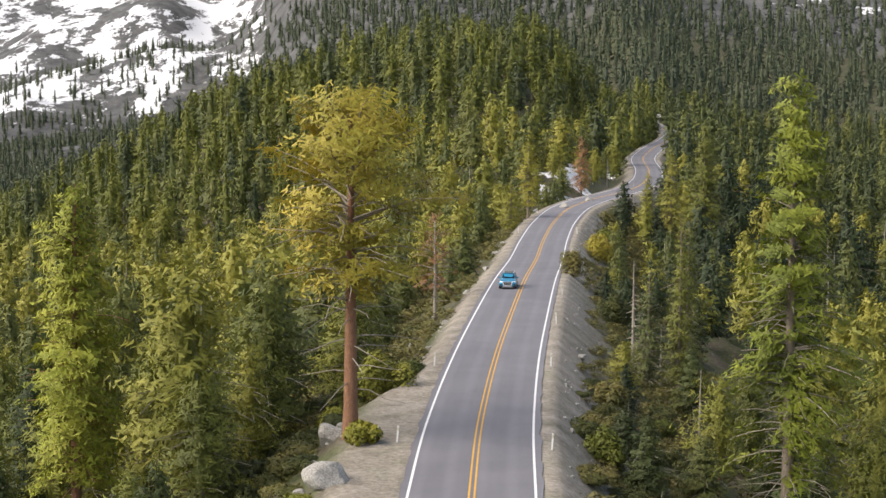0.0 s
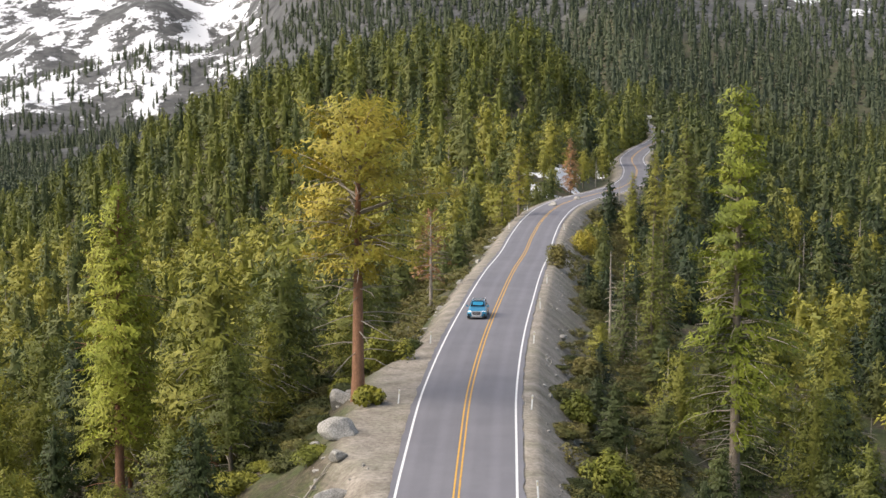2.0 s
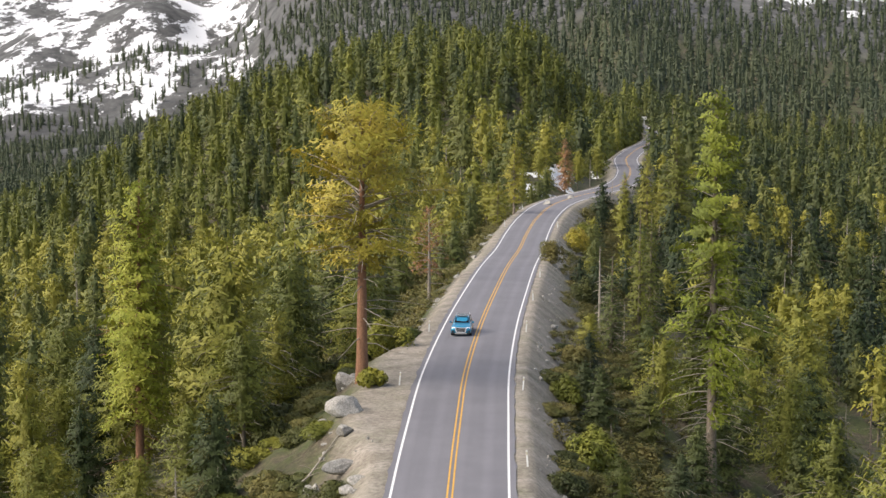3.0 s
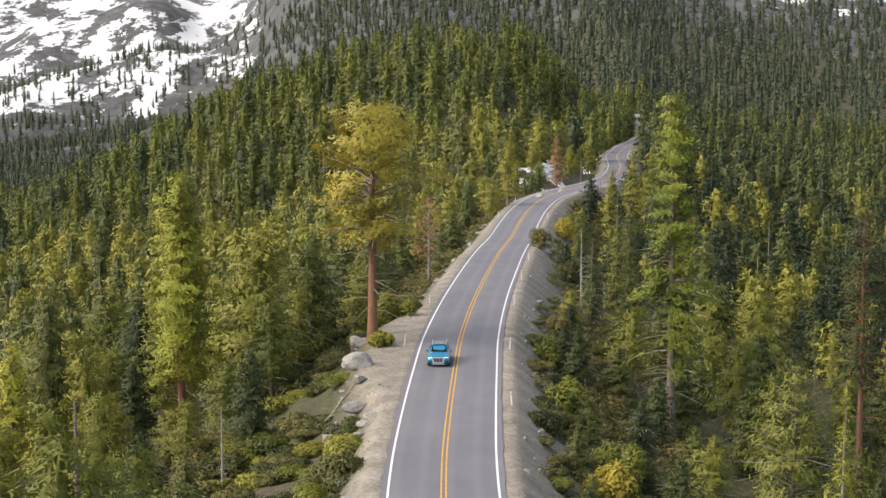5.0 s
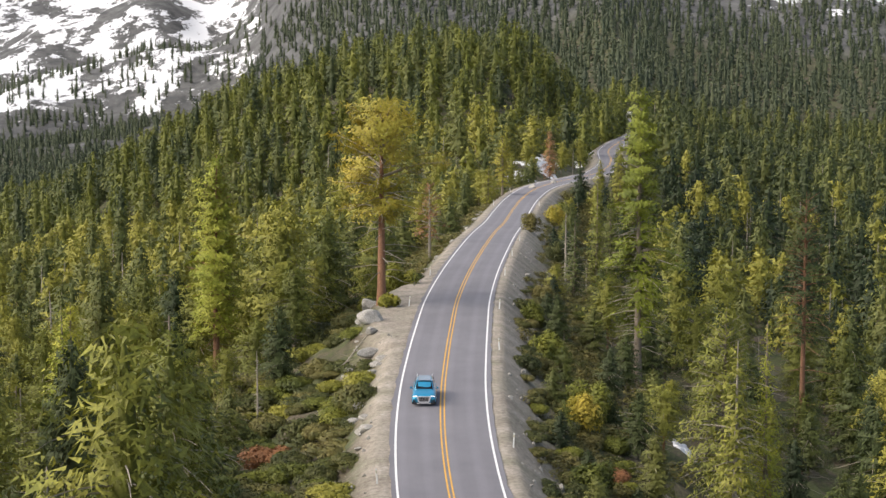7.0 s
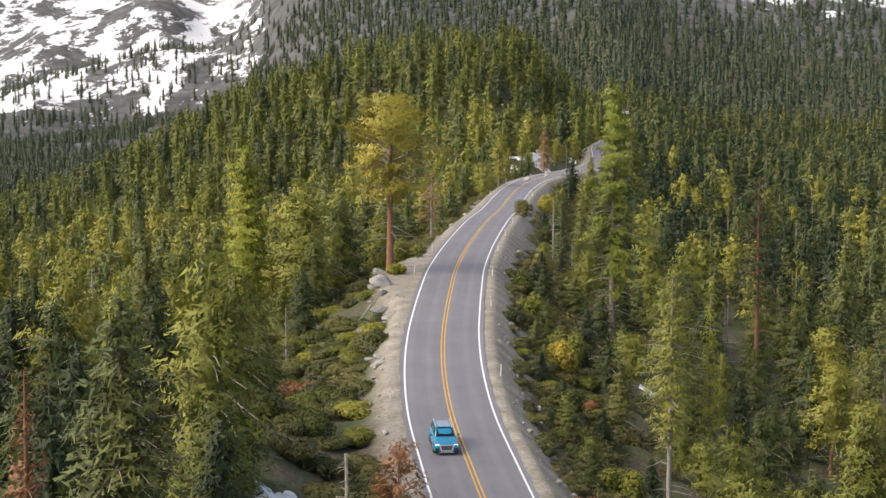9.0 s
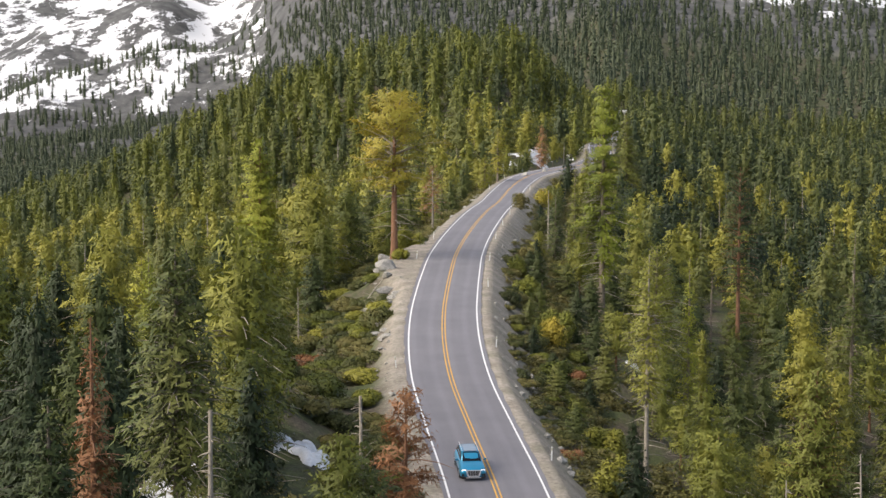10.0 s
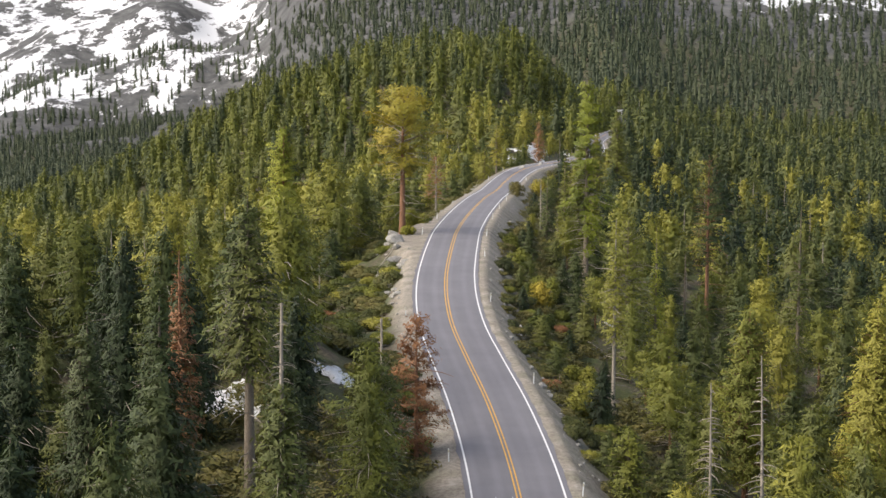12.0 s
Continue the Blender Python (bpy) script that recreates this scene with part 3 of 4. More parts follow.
lone("pine_tree", -33.0, 53.5, 7.6, dict(share=0.15, radius=2.8, trunk_r=0.26, gap=0.4, per=6, every=0.34, k=4, size=0.46), GREY_BARK, BRIGHT, "bright green pine on the slope", None, 35)
lone("dead_tree", -21.0, -4, 6.5, (0.2, 50, 1.5), DEAD_WOOD, None, "dead trunk with a rusty top", None, 36)

lone("pine_tree", 40.5, 313, 13.5, dict(share=0.1, radius=3.6, trunk_r=0.22, gap=0.45, per=6, every=0.4, k=3, size=0.6, shape=0.7, dead=4), GREY_BARK, PINE, "green pine beside the far bend", None, 63)
lone("pine_tree", 35.0, 306, 9.5, dict(share=0.08, radius=2.8, trunk_r=0.18, gap=0.45, per=6, every=0.4, k=3, size=0.6, shape=0.7, dead=4), GREY_BARK, PINE, "small green pine beside the far bend", None, 64)
lone("fir_tree", 44.4, 296, 19.4, dict(share=0.2, radius=5.2, trunk_r=0.3, gap=0.45, per=7, every=0.4, k=3, size=0.65, shape=0.75, dead=12), GREY_BARK, PINE, "tall full green fir beyond the bend", None, 65)
lone("fir_tree", 25.0, 172, 10.7, dict(share=0.12, radius=2.9, trunk_r=0.22, gap=0.4, per=6, every=0.34, k=3, size=0.5, dead=14), GREY_BARK, PINE, "green fir below the bend", None, 66)
lone("pine_tree", -40.9, 91, 3.2, dict(share=0.12, radius=3.6, trunk_r=0.24, gap=0.4, per=6, every=0.3, k=4, size=0.5, shape=0.7, hang=0.3, dead=10), GREY_BARK, BRIGHT, "bright green pine on the lower slope", None, 67)

# ---- the wood near the road: each tree a thing ----
kinds = []
rng = np.random.RandomState(40)
for i in range(5):
    kinds.append(("fir_tree", conifer(50 + i, 13, 0.7 + 0.5 * i, 3.9 + 0.3 * (i % 3), 0.19, 0.40, 7, 0.28, 3, 0.62, shape=0.82, dead=16 + 6 * i, limbs=False, sides=5, lobes=0.14), GREY_BARK, FIR, DEAD_WOOD,
                  ["dark green fir in the wood", "green fir in the wood", "green fir with bare lower trunk"][i % 3]))
for i in range(4):
    kinds.append(("pine_tree", conifer(60 + i, 13, 1.4 + 0.9 * i, 4.0, 0.2, 0.42, 7, 0.30, 3, 0.58, shape=0.7, bare=0.1, lobes=0.16, dead=22, sides=5, thin=0.08, limbs=False, hang=0.3, round_top=0.2 + 0.1 * i, clump=0.22),
                  RED_BARK if i % 2 else GREY_BARK, PINE, DEAD_WOOD, "yellow-green pine in the wood"))
# firs in the darkened needles that carry the corner's shade
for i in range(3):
    kinds.append(("red_fir_tree", conifer(80 + i, 13, 0.6, 4.0 + 0.3 * i, 0.2, 0.40, 7, 0.30, 3, 0.66, dead=18, limbs=False, sides=5, droop=0.7, hang=-0.3), GREY_BARK, SHADEFIR, DEAD_WOOD, "dark blue-green fir with drooping boughs, coloured as in shade"))
for i in range(3):
    kinds.append(("dead_tree", snag_shape(70 + i, 11, 0.15, 30 + 8 * i, 1.5), DEAD_WOOD if i < 2 else GREY_BARK, None, None, "bleached dead conifer in the wood"))
masters = {}


def near_ok(x, y):
    s = float(x - road_x(y))
    if s < 0:
        shrubs = 16.0 if -30 < y < 112 else 11.0
        return -s > shrubs
    return s > 9.0


def scatter(rng, n, y0, y1, spread, gap, ok, margin):
    """Places in the view's fan, at least gap apart."""
    cells, out = {}, []
    for x, y, r in taken:
        cells.setdefault((int(x // gap), int(y // gap)), []).append((x, y))
    for _ in range(n):
        y = y0 + (y1 - y0) * math.sqrt(rng.rand()) if spread == "fan" else rng.uniform(y0, y1)
        w = 0.265 * (y + 175) + margin
        x = rng.uniform(-w, w)
        if not ok(x, y):
            continue
        cx, cy = int(x // gap), int(y // gap)
        if any((x - a) ** 2 + (y - b_) ** 2 < gap * gap for i in (-1, 0, 1) for j in (-1, 0, 1) for a, b_ in cells.get((cx + i, cy + j), ())):
            continue
        cells.setdefault((cx, cy), []).append((x, y))
        out.append((x, y))
    return out


def clearing(x, y):
    """The open strip of forest floor where old snow lies."""
    return -95 < y < -2 and any(abs(x - (0.6 + (sx - 0.6) * (y + 166) / (sy + 166))) < w for sx, sy, w in ((-17.7, -22, 3.2), (-10.4, -12, 2.4)))


dark_corner = scatter(rng, 3500, -124, 8, "even", 5.8, lambda x, y: x - float(road_x(y)) < (-13 if y < -30 else -19) and not clearing(x, y), 8)
taken += [(x, y, 1.5) for x, y in dark_corner]
dark_set = set(dark_corner)
counts = {"fir_tree": 0, "red_fir_tree": 0, "pine_tree": 0, "dead_tree": 0}
for x, y in dark_corner + scatter(rng, 9000, -118, 138, "fan", 5.6, lambda x, y: near_ok(x, y) and not (x < 0 and clearing(x, y)), 8):
    s = x - float(road_x(y))
    u = rng.rand()
    if (x, y) in dark_set:
        # half of the corner's trees take the shade-coloured needles
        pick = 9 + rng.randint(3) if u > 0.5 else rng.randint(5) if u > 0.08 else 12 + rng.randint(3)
    elif u < (0.12 if s < 0 else 0.2):
        pick = 12 + rng.randint(3)
    # the right slope's shade goes into colour: darker firs, fewer pale pines
    elif s > 0 and u < 0.34:
        pick = 9 + rng.randint(3)
    elif u < (0.42 if s < 0 else 0.76):
        pick = rng.randint(5)
    else:
        pick = 5 + rng.randint(4)
    name, shape, bark, leaves, arm_bark, label = kinds[pick]
    if counts[name] >= 285:
        continue
    counts[name] += 1
    h = rng.uniform(8.5, 14.0) if rng.rand() < 0.8 else rng.uniform(14.0, 18.0)
    if s < 0:
        h *= 0.62 if -s < 32 and 5 < y < 92 else 1.0
        if -s > 26 and y < 92:
            h *= 0.9
    elif 15 < y < 90:
        h *= 0.30 + 0.5 * float(step(s, 10, 34))
    else:
        h *= 0.34 + 0.5 * float(step(s, 9, 24))
    if (x, y) in dark_set:
        h = rng.uniform(8.0, 15.0)
    if name == "dead_tree":
        h *= 0.85
    taken.append((x, y, 1.5))
    if pick not in masters:
        master = tree_thing(name, shape, bark, leaves, (0, 0, 0), 0, label, group="trees of the near wood", arm_bark=arm_bark)
        ob = masters[pick] = master
    else:
        ob = copy_thing(masters[pick], Matrix.Identity(4))
    k, fat = h / 13, (h / 13) ** 0.75 * rng.uniform(0.85, 1.1)
    ob.matrix_basis = pose(*on_ground(x, y), 0, 0, rng.uniform(0, 360)) @ Matrix.Diagonal((fat * rng.uniform(0.92, 1.08), fat, k, 1))


# ---- the farther woods: one sheet of trees each ----
def template(shape):
    trunk, arms, crown = shape
    pieces = [trunk] + ([arms] if arms is not None else []) + ([crown] if crown is not None else [])
    v, f = joined(pieces)
    soft = np.zeros_like(v)
    if crown is not None:
        soft[len(v) - len(crown[0]):] = crown[2]
    wood = len(trunk[1]) + (len(arms[1]) if arms is not None else 0)
    return v, f, np.concatenate([np.zeros(wood, int), np.ones(len(f) - wood, int)]), soft


def stature(x, y):
    """Trees stand lower towards the road."""
    s = x - road_x(y)
    return np.where(y > 440, 1.0, np.where(s > 0, 0.36 + 0.34 * step(y, 270, 310) + 0.5 * step(s, 8, 30) * (1 - 0.4 * step(y, 270, 310)), 0.55 + 0.45 * step(-s, 8, 26)))


def woods(name, places, shapes, weights, low, high, bark, leaves, label, rng):
    """Many trees in one mesh, each a turned and scaled copy of a shape 10 m tall."""
    V, F, M, N, at = [], [], [], [], 0
    pick = rng.choice(len(shapes), len(places), p=weights)
    P = np.array(places)
    Zg = height(P[:, 0], P[:, 1]) - 0.3
    for s, (v, f, m, soft) in enumerate(shapes):
        who = np.where(pick == s)[0]
        if not len(who):
            continue
        k = rng.uniform(low, high, len(who)) / 10 * stature(P[who, 0], P[who, 1])
        fat = k**0.8 * rng.uniform(0.9, 1.25, len(who))
        a = rng.uniform(0, 6.28, len(who))
        ca, sa = np.cos(a)[:, None] * fat[:, None], np.sin(a)[:, None] * fat[:, None]
        vx = v[None, :, 0] * ca - v[None, :, 1] * sa + P[who, 0][:, None]
        vy = v[None, :, 0] * sa + v[None, :, 1] * ca + P[who, 1][:, None]
        vz = v[None, :, 2] * k[:, None] + Zg[who][:, None]
        V.append(np.stack([vx, vy, vz], -1).reshape(-1, 3))
        F.append((f[None] + (np.arange(len(who)) * len(v))[:, None, None]).reshape(-1, 3) + at)
        M.append(np.tile(m, len(who)))
        c1, s1 = np.cos(a)[:, None], np.sin(a)[:, None]
        N.append(np.stack([soft[None, :, 0] * c1 - soft[None, :, 1] * s1, soft[None, :, 0] * s1 + soft[None, :, 1] * c1,
                           np.broadcast_to(soft[None, :, 2], (len(who), len(soft)))], -1).reshape(-1, 3))
        at += len(who) * len(v)
    me = mesh_of(name, np.concatenate(V), np.concatenate(F), [bark, leaves], np.concatenate(M), True, np.concatenate(N))
    return tagged(new(name, me), label, "trees", kind="stuff")


def off_road(y, x, need):
    return abs(x - float(road_x(y))) > need


rng = np.random.RandomState(90)
mid = [template(conifer(100 + i, 10, 0.5 + 0.5 * i, 3.1 + 0.15 * i, 0.15, 0.44, 7, 0.34, 1, 0.85, shape=0.8, dead=2, limbs=False, sides=3, lobes=0.1, wide=0.17, core=0.25)) for i in range(4)]
mid_pine = [template(conifer(110 + i, 10, 1.6 + 0.8 * i, 3.1, 0.15, 0.46, 7, 0.36, 1, 0.85, shape=0.7, dead=3, limbs=False, sides=3, lobes=0.15, hang=0.3, round_top=0.3, wide=0.17, core=0.25)) for i in range(3)]
bare = [template(snag_shape(120 + i, 10, 0.13, 22, 1.2)) for i in range(2)]
spots = scatter(rng, 16000, 140, 440, "fan", 6.1, lambda x, y: off_road(y, x, 9), 6)
# darker needles outnumber pale ones on the right: that slope's shade, coloured in
green_s, pale_s, dead_s = [], [], []
for p in spots:
    u = rng.rand()
    (dead_s if u < 0.10 else green_s if u < (0.55 if p[0] < road_x(p[1]) else 0.86) else pale_s).append(p)
# over half the right-hand firs take the shade-darkened needles
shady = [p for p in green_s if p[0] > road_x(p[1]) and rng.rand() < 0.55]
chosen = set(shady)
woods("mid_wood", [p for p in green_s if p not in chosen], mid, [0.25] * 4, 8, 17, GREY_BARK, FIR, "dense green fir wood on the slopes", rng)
woods("mid_wood", shady, mid, [0.25] * 4, 8, 17, GREY_BARK, SHADEFIR, "dark blue-green fir wood on the slopes, coloured as in shade", rng)
woods("pine_wood", pale_s, mid_pine, [0.4, 0.3, 0.3], 8, 17, GREY_BARK, PINE, "yellow-green pines on the slopes", rng)
woods("dead_wood", dead_s, bare, [0.5, 0.5], 8, 15, DEAD_WOOD, DEAD_WOOD, "bleached dead trees among the pines", rng)

hill = [template(conifer(130 + i, 10, 0.5 + 0.5 * i, 3.2 - 0.1 * i, 0.14, 0.55, 7, 0.5, 1, 0.95, shape=0.82, dead=0, limbs=False, sides=3, lobes=0.08, round_top=0.08 * i, wide=0.18, core=0.28)) for i in range(4)]
spots = scatter(rng, 30000, 440, 930, "fan", 7.0, lambda x, y: y > 880 or off_road(y, x, 7.5), 10)
# sunlit and shaded sides put into needle colour: yellow-green left, darker for the rest
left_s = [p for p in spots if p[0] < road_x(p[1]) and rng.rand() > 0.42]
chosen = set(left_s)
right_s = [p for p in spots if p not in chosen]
dead_s = right_s[::16]
woods("hill_wood", left_s, hill, [0.3, 0.3, 0.2, 0.2], 10, 22, GREY_BARK, PINE, "yellow-green conifers on the hill, coloured as if sunlit", rng)
woods("hill_wood", right_s[::2], hill, [0.3, 0.3, 0.2, 0.2], 10, 22, GREY_BARK, FIR, "green conifers on the hill slopes", rng)
woods("hill_wood", right_s[1::2], hill, [0.3, 0.3, 0.2, 0.2], 10, 22, GREY_BARK, SHADEFIR, "dark green conifers on the hill, coloured as in shade", rng)
woods("dead_wood", dead_s, bare, [0.5, 0.5], 12, 18, DEAD_WOOD, DEAD_WOOD, "bleached dead trees on the hill", rng)
far_shape = [template(conifer(140 + i, 10, 0.6, 2.8, 0.12, 0.95, 5, 1.2, 1, 1.6, shape=0.85, dead=0, limbs=False, sides=3, wide=0.2, core=0.35)) for i in range(3)]


def far_ok(x, y):
    e = float(step(x + 0.105 * y, -20, 90))
    if e < 0.5:
        return rng.rand() < (0.9 if y < 1750 else 0.5 if y < 2150 else 0.15)
    thin = 0.85 * float(step(x, 0.11 * y, 0.19 * y) * step(y, 1250, 1700))
    return rng.rand() > thin


spots = scatter(rng, 26000, 930, 2700, "even", 9.5, far_ok, 20)
woods("far_wood", spots, far_shape, [0.4, 0.3, 0.3], 12, 22, GREY_BARK, FARFIR, "distant dark conifer forest on the mountainside", rng)


# ---- shrubs, rocks, snow, logs ----
def bush_shape(seed, r, h, n=150, size=0.3):
    """A mounded shrub: rounded lobes of small sprays over crooked stems."""
    rng = np.random.RandomState(seed)
    m = 9
    la, lu = rng.uniform(0, 6.28, m), rng.uniform(0.1, 0.72, m) ** 0.8
    heart = np.stack([np.cos(la) * lu * r, np.sin(la) * lu * r, h * (0.62 - 0.42 * lu) * rng.uniform(0.7, 1.15, m)], -1)
    pick = rng.randint(0, m, n)
    way = unit(rng.normal(0, 1, (n, 3)) + [0, 0, 0.45])
    c = heart[pick] + way * np.array([0.42 * r, 0.42 * r, 0.36 * h]) * rng.uniform(0.75, 1.1, (n, 1))
    c[:, 2] = np.maximum(c[:, 2], 0.02 * h)
    crown = sprays(rng, c, way + [0, 0, 0.35], way, size * rng.uniform(0.7, 1.3, n), 0.25, 0.5, 0.24)
    stems = []
    for _ in range(5):
        stems.append(tube(limb(rng, np.array([0, 0, -0.2]), rng.uniform(0, 6.28), r * 0.6, 1.1, 0.2), [0.04, 0.03, 0.02, 0.01], 3))
    return joined(stems), None, crown


def bush(x, y, r, h, seed, leaves, label):
    stems, _, crown = bush_shape(seed, r, h, int(900 + 800 * r), 0.32)
    root = new("shrub")
    root.matrix_world = pose(*on_ground(x, y, 0.1))
    part("stems", skin("stems", stems, GREY_BARK), GREY_BARK, root)["kind"] = "stuff"
    part("leaves", skin("leaves", crown, leaves), leaves, root)
    return tagged(root, label, "shrub")


bush(-6.3, 87.5, 1.3, 1.5, 1, GOLD, "small yellow-green bush at the foot of the pine")
bush(-5.6, 108, 2.3, 4.0, 2, PINE, "broad green bush beside the turnout")
bush(9.3, 94, 1.5, 3.2, 3, PINE, "young green pine bush on the bank")
bush(10.0, 76, 2.0, 3.6, 4, PINE, "green bush on the bank")
bush(11.5, 52, 2.2, 4.2, 5, GOLD, "yellow-brown bush on the bank")
bush(12.5, 58, 2.4, 4.6, 6, PINE, "green and yellow bush on the bank")
bush(11.0, 32, 1.9, 3.2, 7, PINE, "green bush below the road")
bush(14.0, 12, 2.0, 3.6, 8, PINE, "green bush on the lower bank")
bush(13.4, -6, 2.1, 4.5, 9, PINE, "green young pine bush below the bank")
bush(16.8, 172, 2.2, 4.0, 10, SHRUB, "dull green bush beside the bend")
bush(20.4, 238, 2.4, 4.6, 11, GOLD, "yellow-green bush beside the bend")
bush(22.5, 255, 2.2, 4.5, 12, PINE, "green bush beside the bend")
bush(13.4, 190, 1.9, 3.6, 13, SHRUB, "dull green bush by the road edge")
bush(11.8, 118, 1.7, 2.6, 14, SHRUB, "low green bush on the bank")
bush(10.2, 104, 1.2, 1.8, 15, SHRUB, "low green bush on the bank")

rng = np.random.RandomState(200)
mounds = {}


def mound(kind, x, y, k):
    """One of the cushion-like shrubs that cover the slopes: built once for each kind, then copied."""
    leaves, label = ((SHRUB, "dense rounded dark green shrub on the slope"), (PINE, "rounded yellow-green shrub on the slope"),
                     (SHRUB, "low spreading olive-green shrub on the slope"), (RUST, "low brown dry shrub on the slope"))[kind % 4]
    if kind not in mounds:
        ob = mounds[kind] = bush(0, 0, 2.6, 2.2 if kind % 4 != 2 else 1.5, 40 + kind, leaves, label)
        ob["group"] = "shrubs of the slopes"
    else:
        ob = copy_thing(mounds[kind], Matrix.Identity(4))
    ob.matrix_basis = pose(*on_ground(x, y, 0.1), 0, 0, rng.uniform(0, 360)) @ Matrix.Diagonal((k * rng.uniform(0.85, 1.15), k, k * rng.uniform(0.75, 1.15), 1))


placed = []
while len(placed) < 295:
    y = rng.uniform(-30, 125)
    s = -rng.uniform(6.8, 20) if rng.rand() < 0.58 else 6.8 + 8 * rng.rand() ** 1.3
    if s < 0 and 62 < y < 114 and s > -9.8:
        continue
    if s < 0 and y < -2 and clearing(float(road_x(y)) + s, y):
        continue
    if any((y - b_) ** 2 + (s - a) ** 2 < 3.0 for a, b_ in placed):
        continue
    placed.append((s, y))
    mound(int(rng.choice([0, 1, 2, 4, 5, 6, 3], p=[0.22, 0.12, 0.2, 0.2, 0.1, 0.14, 0.02])), float(road_x(y)) + s, y, rng.uniform(0.55, 1.0) if s < 0 else rng.uniform(0.35, 0.7))

shapes = [template(bush_shape(20 + i, 5.5, 5.0 + i, 220, 1.2)) for i in range(4)]
spots = []
for _ in range(4200):
    y = rng.uniform(-110, 330)
    s = rng.uniform(-24, 20) if rng.rand() < 0.55 else rng.uniform(6, 15)
    if s < 0:
        keep = -s > (9.3 if 64 < y < 114 else 6.4) and (y < -25 or y > 120 or s < -18)
    else:
        keep = s > 6.5 and rng.rand() < float(0.35 + 0.6 * step(s, 7, 11))
    if keep:
        spots.append((float(road_x(y)) + s, y))
woods("shrub_cover", spots, shapes, [0.25] * 4, 2.2, 5.0, GREY_BARK, SHRUB, "dense low evergreen shrubs along the slopes", rng)


def boulder_mesh(seed, squash=0.7):
    rng = np.random.RandomState(seed)
    bm = bmesh.new()
    bmesh.ops.create_icosphere(bm, subdivisions=3, radius=1.0)
    cuts = [(Vector(rng.normal(0, 1, 3)).normalized(), rng.uniform(0.5, 0.85)) for _ in range(9)]
    for v in bm.verts:
        for n, d in cuts:
            over = v.co.dot(n) - d
            if over > 0:
                v.co -= n * over * 0.9
        v.co += v.co.normalized() * 0.07 * noise.noise(v.co * 2.3 + Vector((seed, 0, 0)))
        v.co.z *= squash
    return bm


def boulder(x, y, sx, sy, sz, seed, label="pale grey granite boulder on the bank"):
    me = bpy.data.meshes.new("boulder")
    bm = boulder_mesh(seed)
    bmesh.ops.scale(bm, vec=(sx, sy, sz), verts=bm.verts)
    bm.to_mesh(me)
    bm.free()
    me.materials.append(ROCK)
    ob = new("boulder", me)
    ob.matrix_world = pose(x, y, float(height(x, y)) + 0.15 * sz, 0, 0, 40 * seed)
    return tagged(ob, label, "boulder")


for k, (x, y, sx, sy, sz) in enumerate([(-8.6, 93, 1.3, 1.6, 1.9), (-7.6, 78, 1.7, 2.2, 1.5), (-6.9, 66, 0.7, 2.2, 0.9), (-7.4, 72, 0.9, 1.0, 0.8), (-8.8, 84, 1.2, 1.0, 0.9),
        (-10.5, 80, 0.8, 0.7, 0.6), (-9.4, 88, 0.7, 0.8, 0.6), (-6.6, 56, 0.7, 1.0, 0.7), (-7.0, 46, 0.9, 1.3, 0.7), (-6.4, 40, 0.6, 0.9, 0.5), (-4.6, 121, 1.2, 0.8, 0.6),
        (-3.4, 127, 0.7, 0.6, 0.6), (-3.1, 133, 0.9, 0.6, 0.5), (-1.6, 150, 0.7, 0.6, 0.5), (0.6, 175, 0.8, 0.7, 0.6), (3.2, 205, 0.9, 0.7, 0.7), (5.0, 228, 1.1, 0.9, 0.8),
        (6.2, 243, 1.4, 1.0, 1.0), (9.1, -4.4, 0.9, 0.8, 0.8), (9.7, -6.2, 0.7, 0.6, 0.5), (10.5, 132, 0.6, 0.7, 0.5), (9.6, 118, 0.5, 0.6, 0.4), (-14, 118, 1.3, 1.1, 0.9), (-18, 131, 1.5, 1.1, 1.0),
        (-11, 108, 1.0, 0.8, 0.7), (19, 300, 1.6, 1.2, 1.2), (25, 318, 1.5, 1.1, 1.1)]):
    boulder(x, y, 0.78 * sx, 0.78 * sy, 0.85 * sz, k + 1)
# rubble along the edge of the turnout and the lower road
rng = np.random.RandomState(260)
for k in range(46):
    y = rng.uniform(28, 98) if k < 36 else rng.uniform(104, 150)
    size = 0.22 + 0.55 * rng.rand() ** 2
    boulder(float(road_x(y)) - (5.9 if not 62 < y < 114 else 8.6) - rng.exponential(1.1), y, size * rng.uniform(0.8, 1.4), size, size * rng.uniform(0.7, 1.1), 50 + k,
            "small grey granite rock on the slope")

# loose stones on both banks
rng = np.random.RandomState(300)
V, F, at = [], [], 0
ico = bmesh.new()
bmesh.ops.create_icosphere(ico, subdivisions=1, radius=1.0)
iv = np.array([v.co[:] for v in ico.verts])
ico.verts.index_update()
jf = np.array([[v.index for v in f.verts] for f in ico.faces])
ico.free()
n = 1900
sy = rng.uniform(-100, 300, n)
ss = (5.4 + rng.exponential(2.6, n)) * np.where(rng.rand(n) < 0.6, 1, -1)
clear = ~((ss < 0) & (sy > 70) & (sy < 105) & (ss > -8))
sy, ss = sy[clear], ss[clear]
sx = road_x(sy) + ss
sz = height(sx, sy)
for x, y, z in zip(sx, sy, sz):
    r = 0.03 + rng.exponential(0.055)
    v = iv * rng.uniform(0.6, 1.3, (len(iv), 1)) * r * rng.uniform(0.6, 1.3, 3) + [x, y, z + 0.2 * r]
    V.append(v)
    F.append(jf + at)
    at += len(v)
tagged(new("loose_stones", mesh_of("loose_stones", np.concatenate(V), np.concatenate(F), [ROCK])), "loose grey stones scattered on the sandy banks", "stones", kind="stuff")


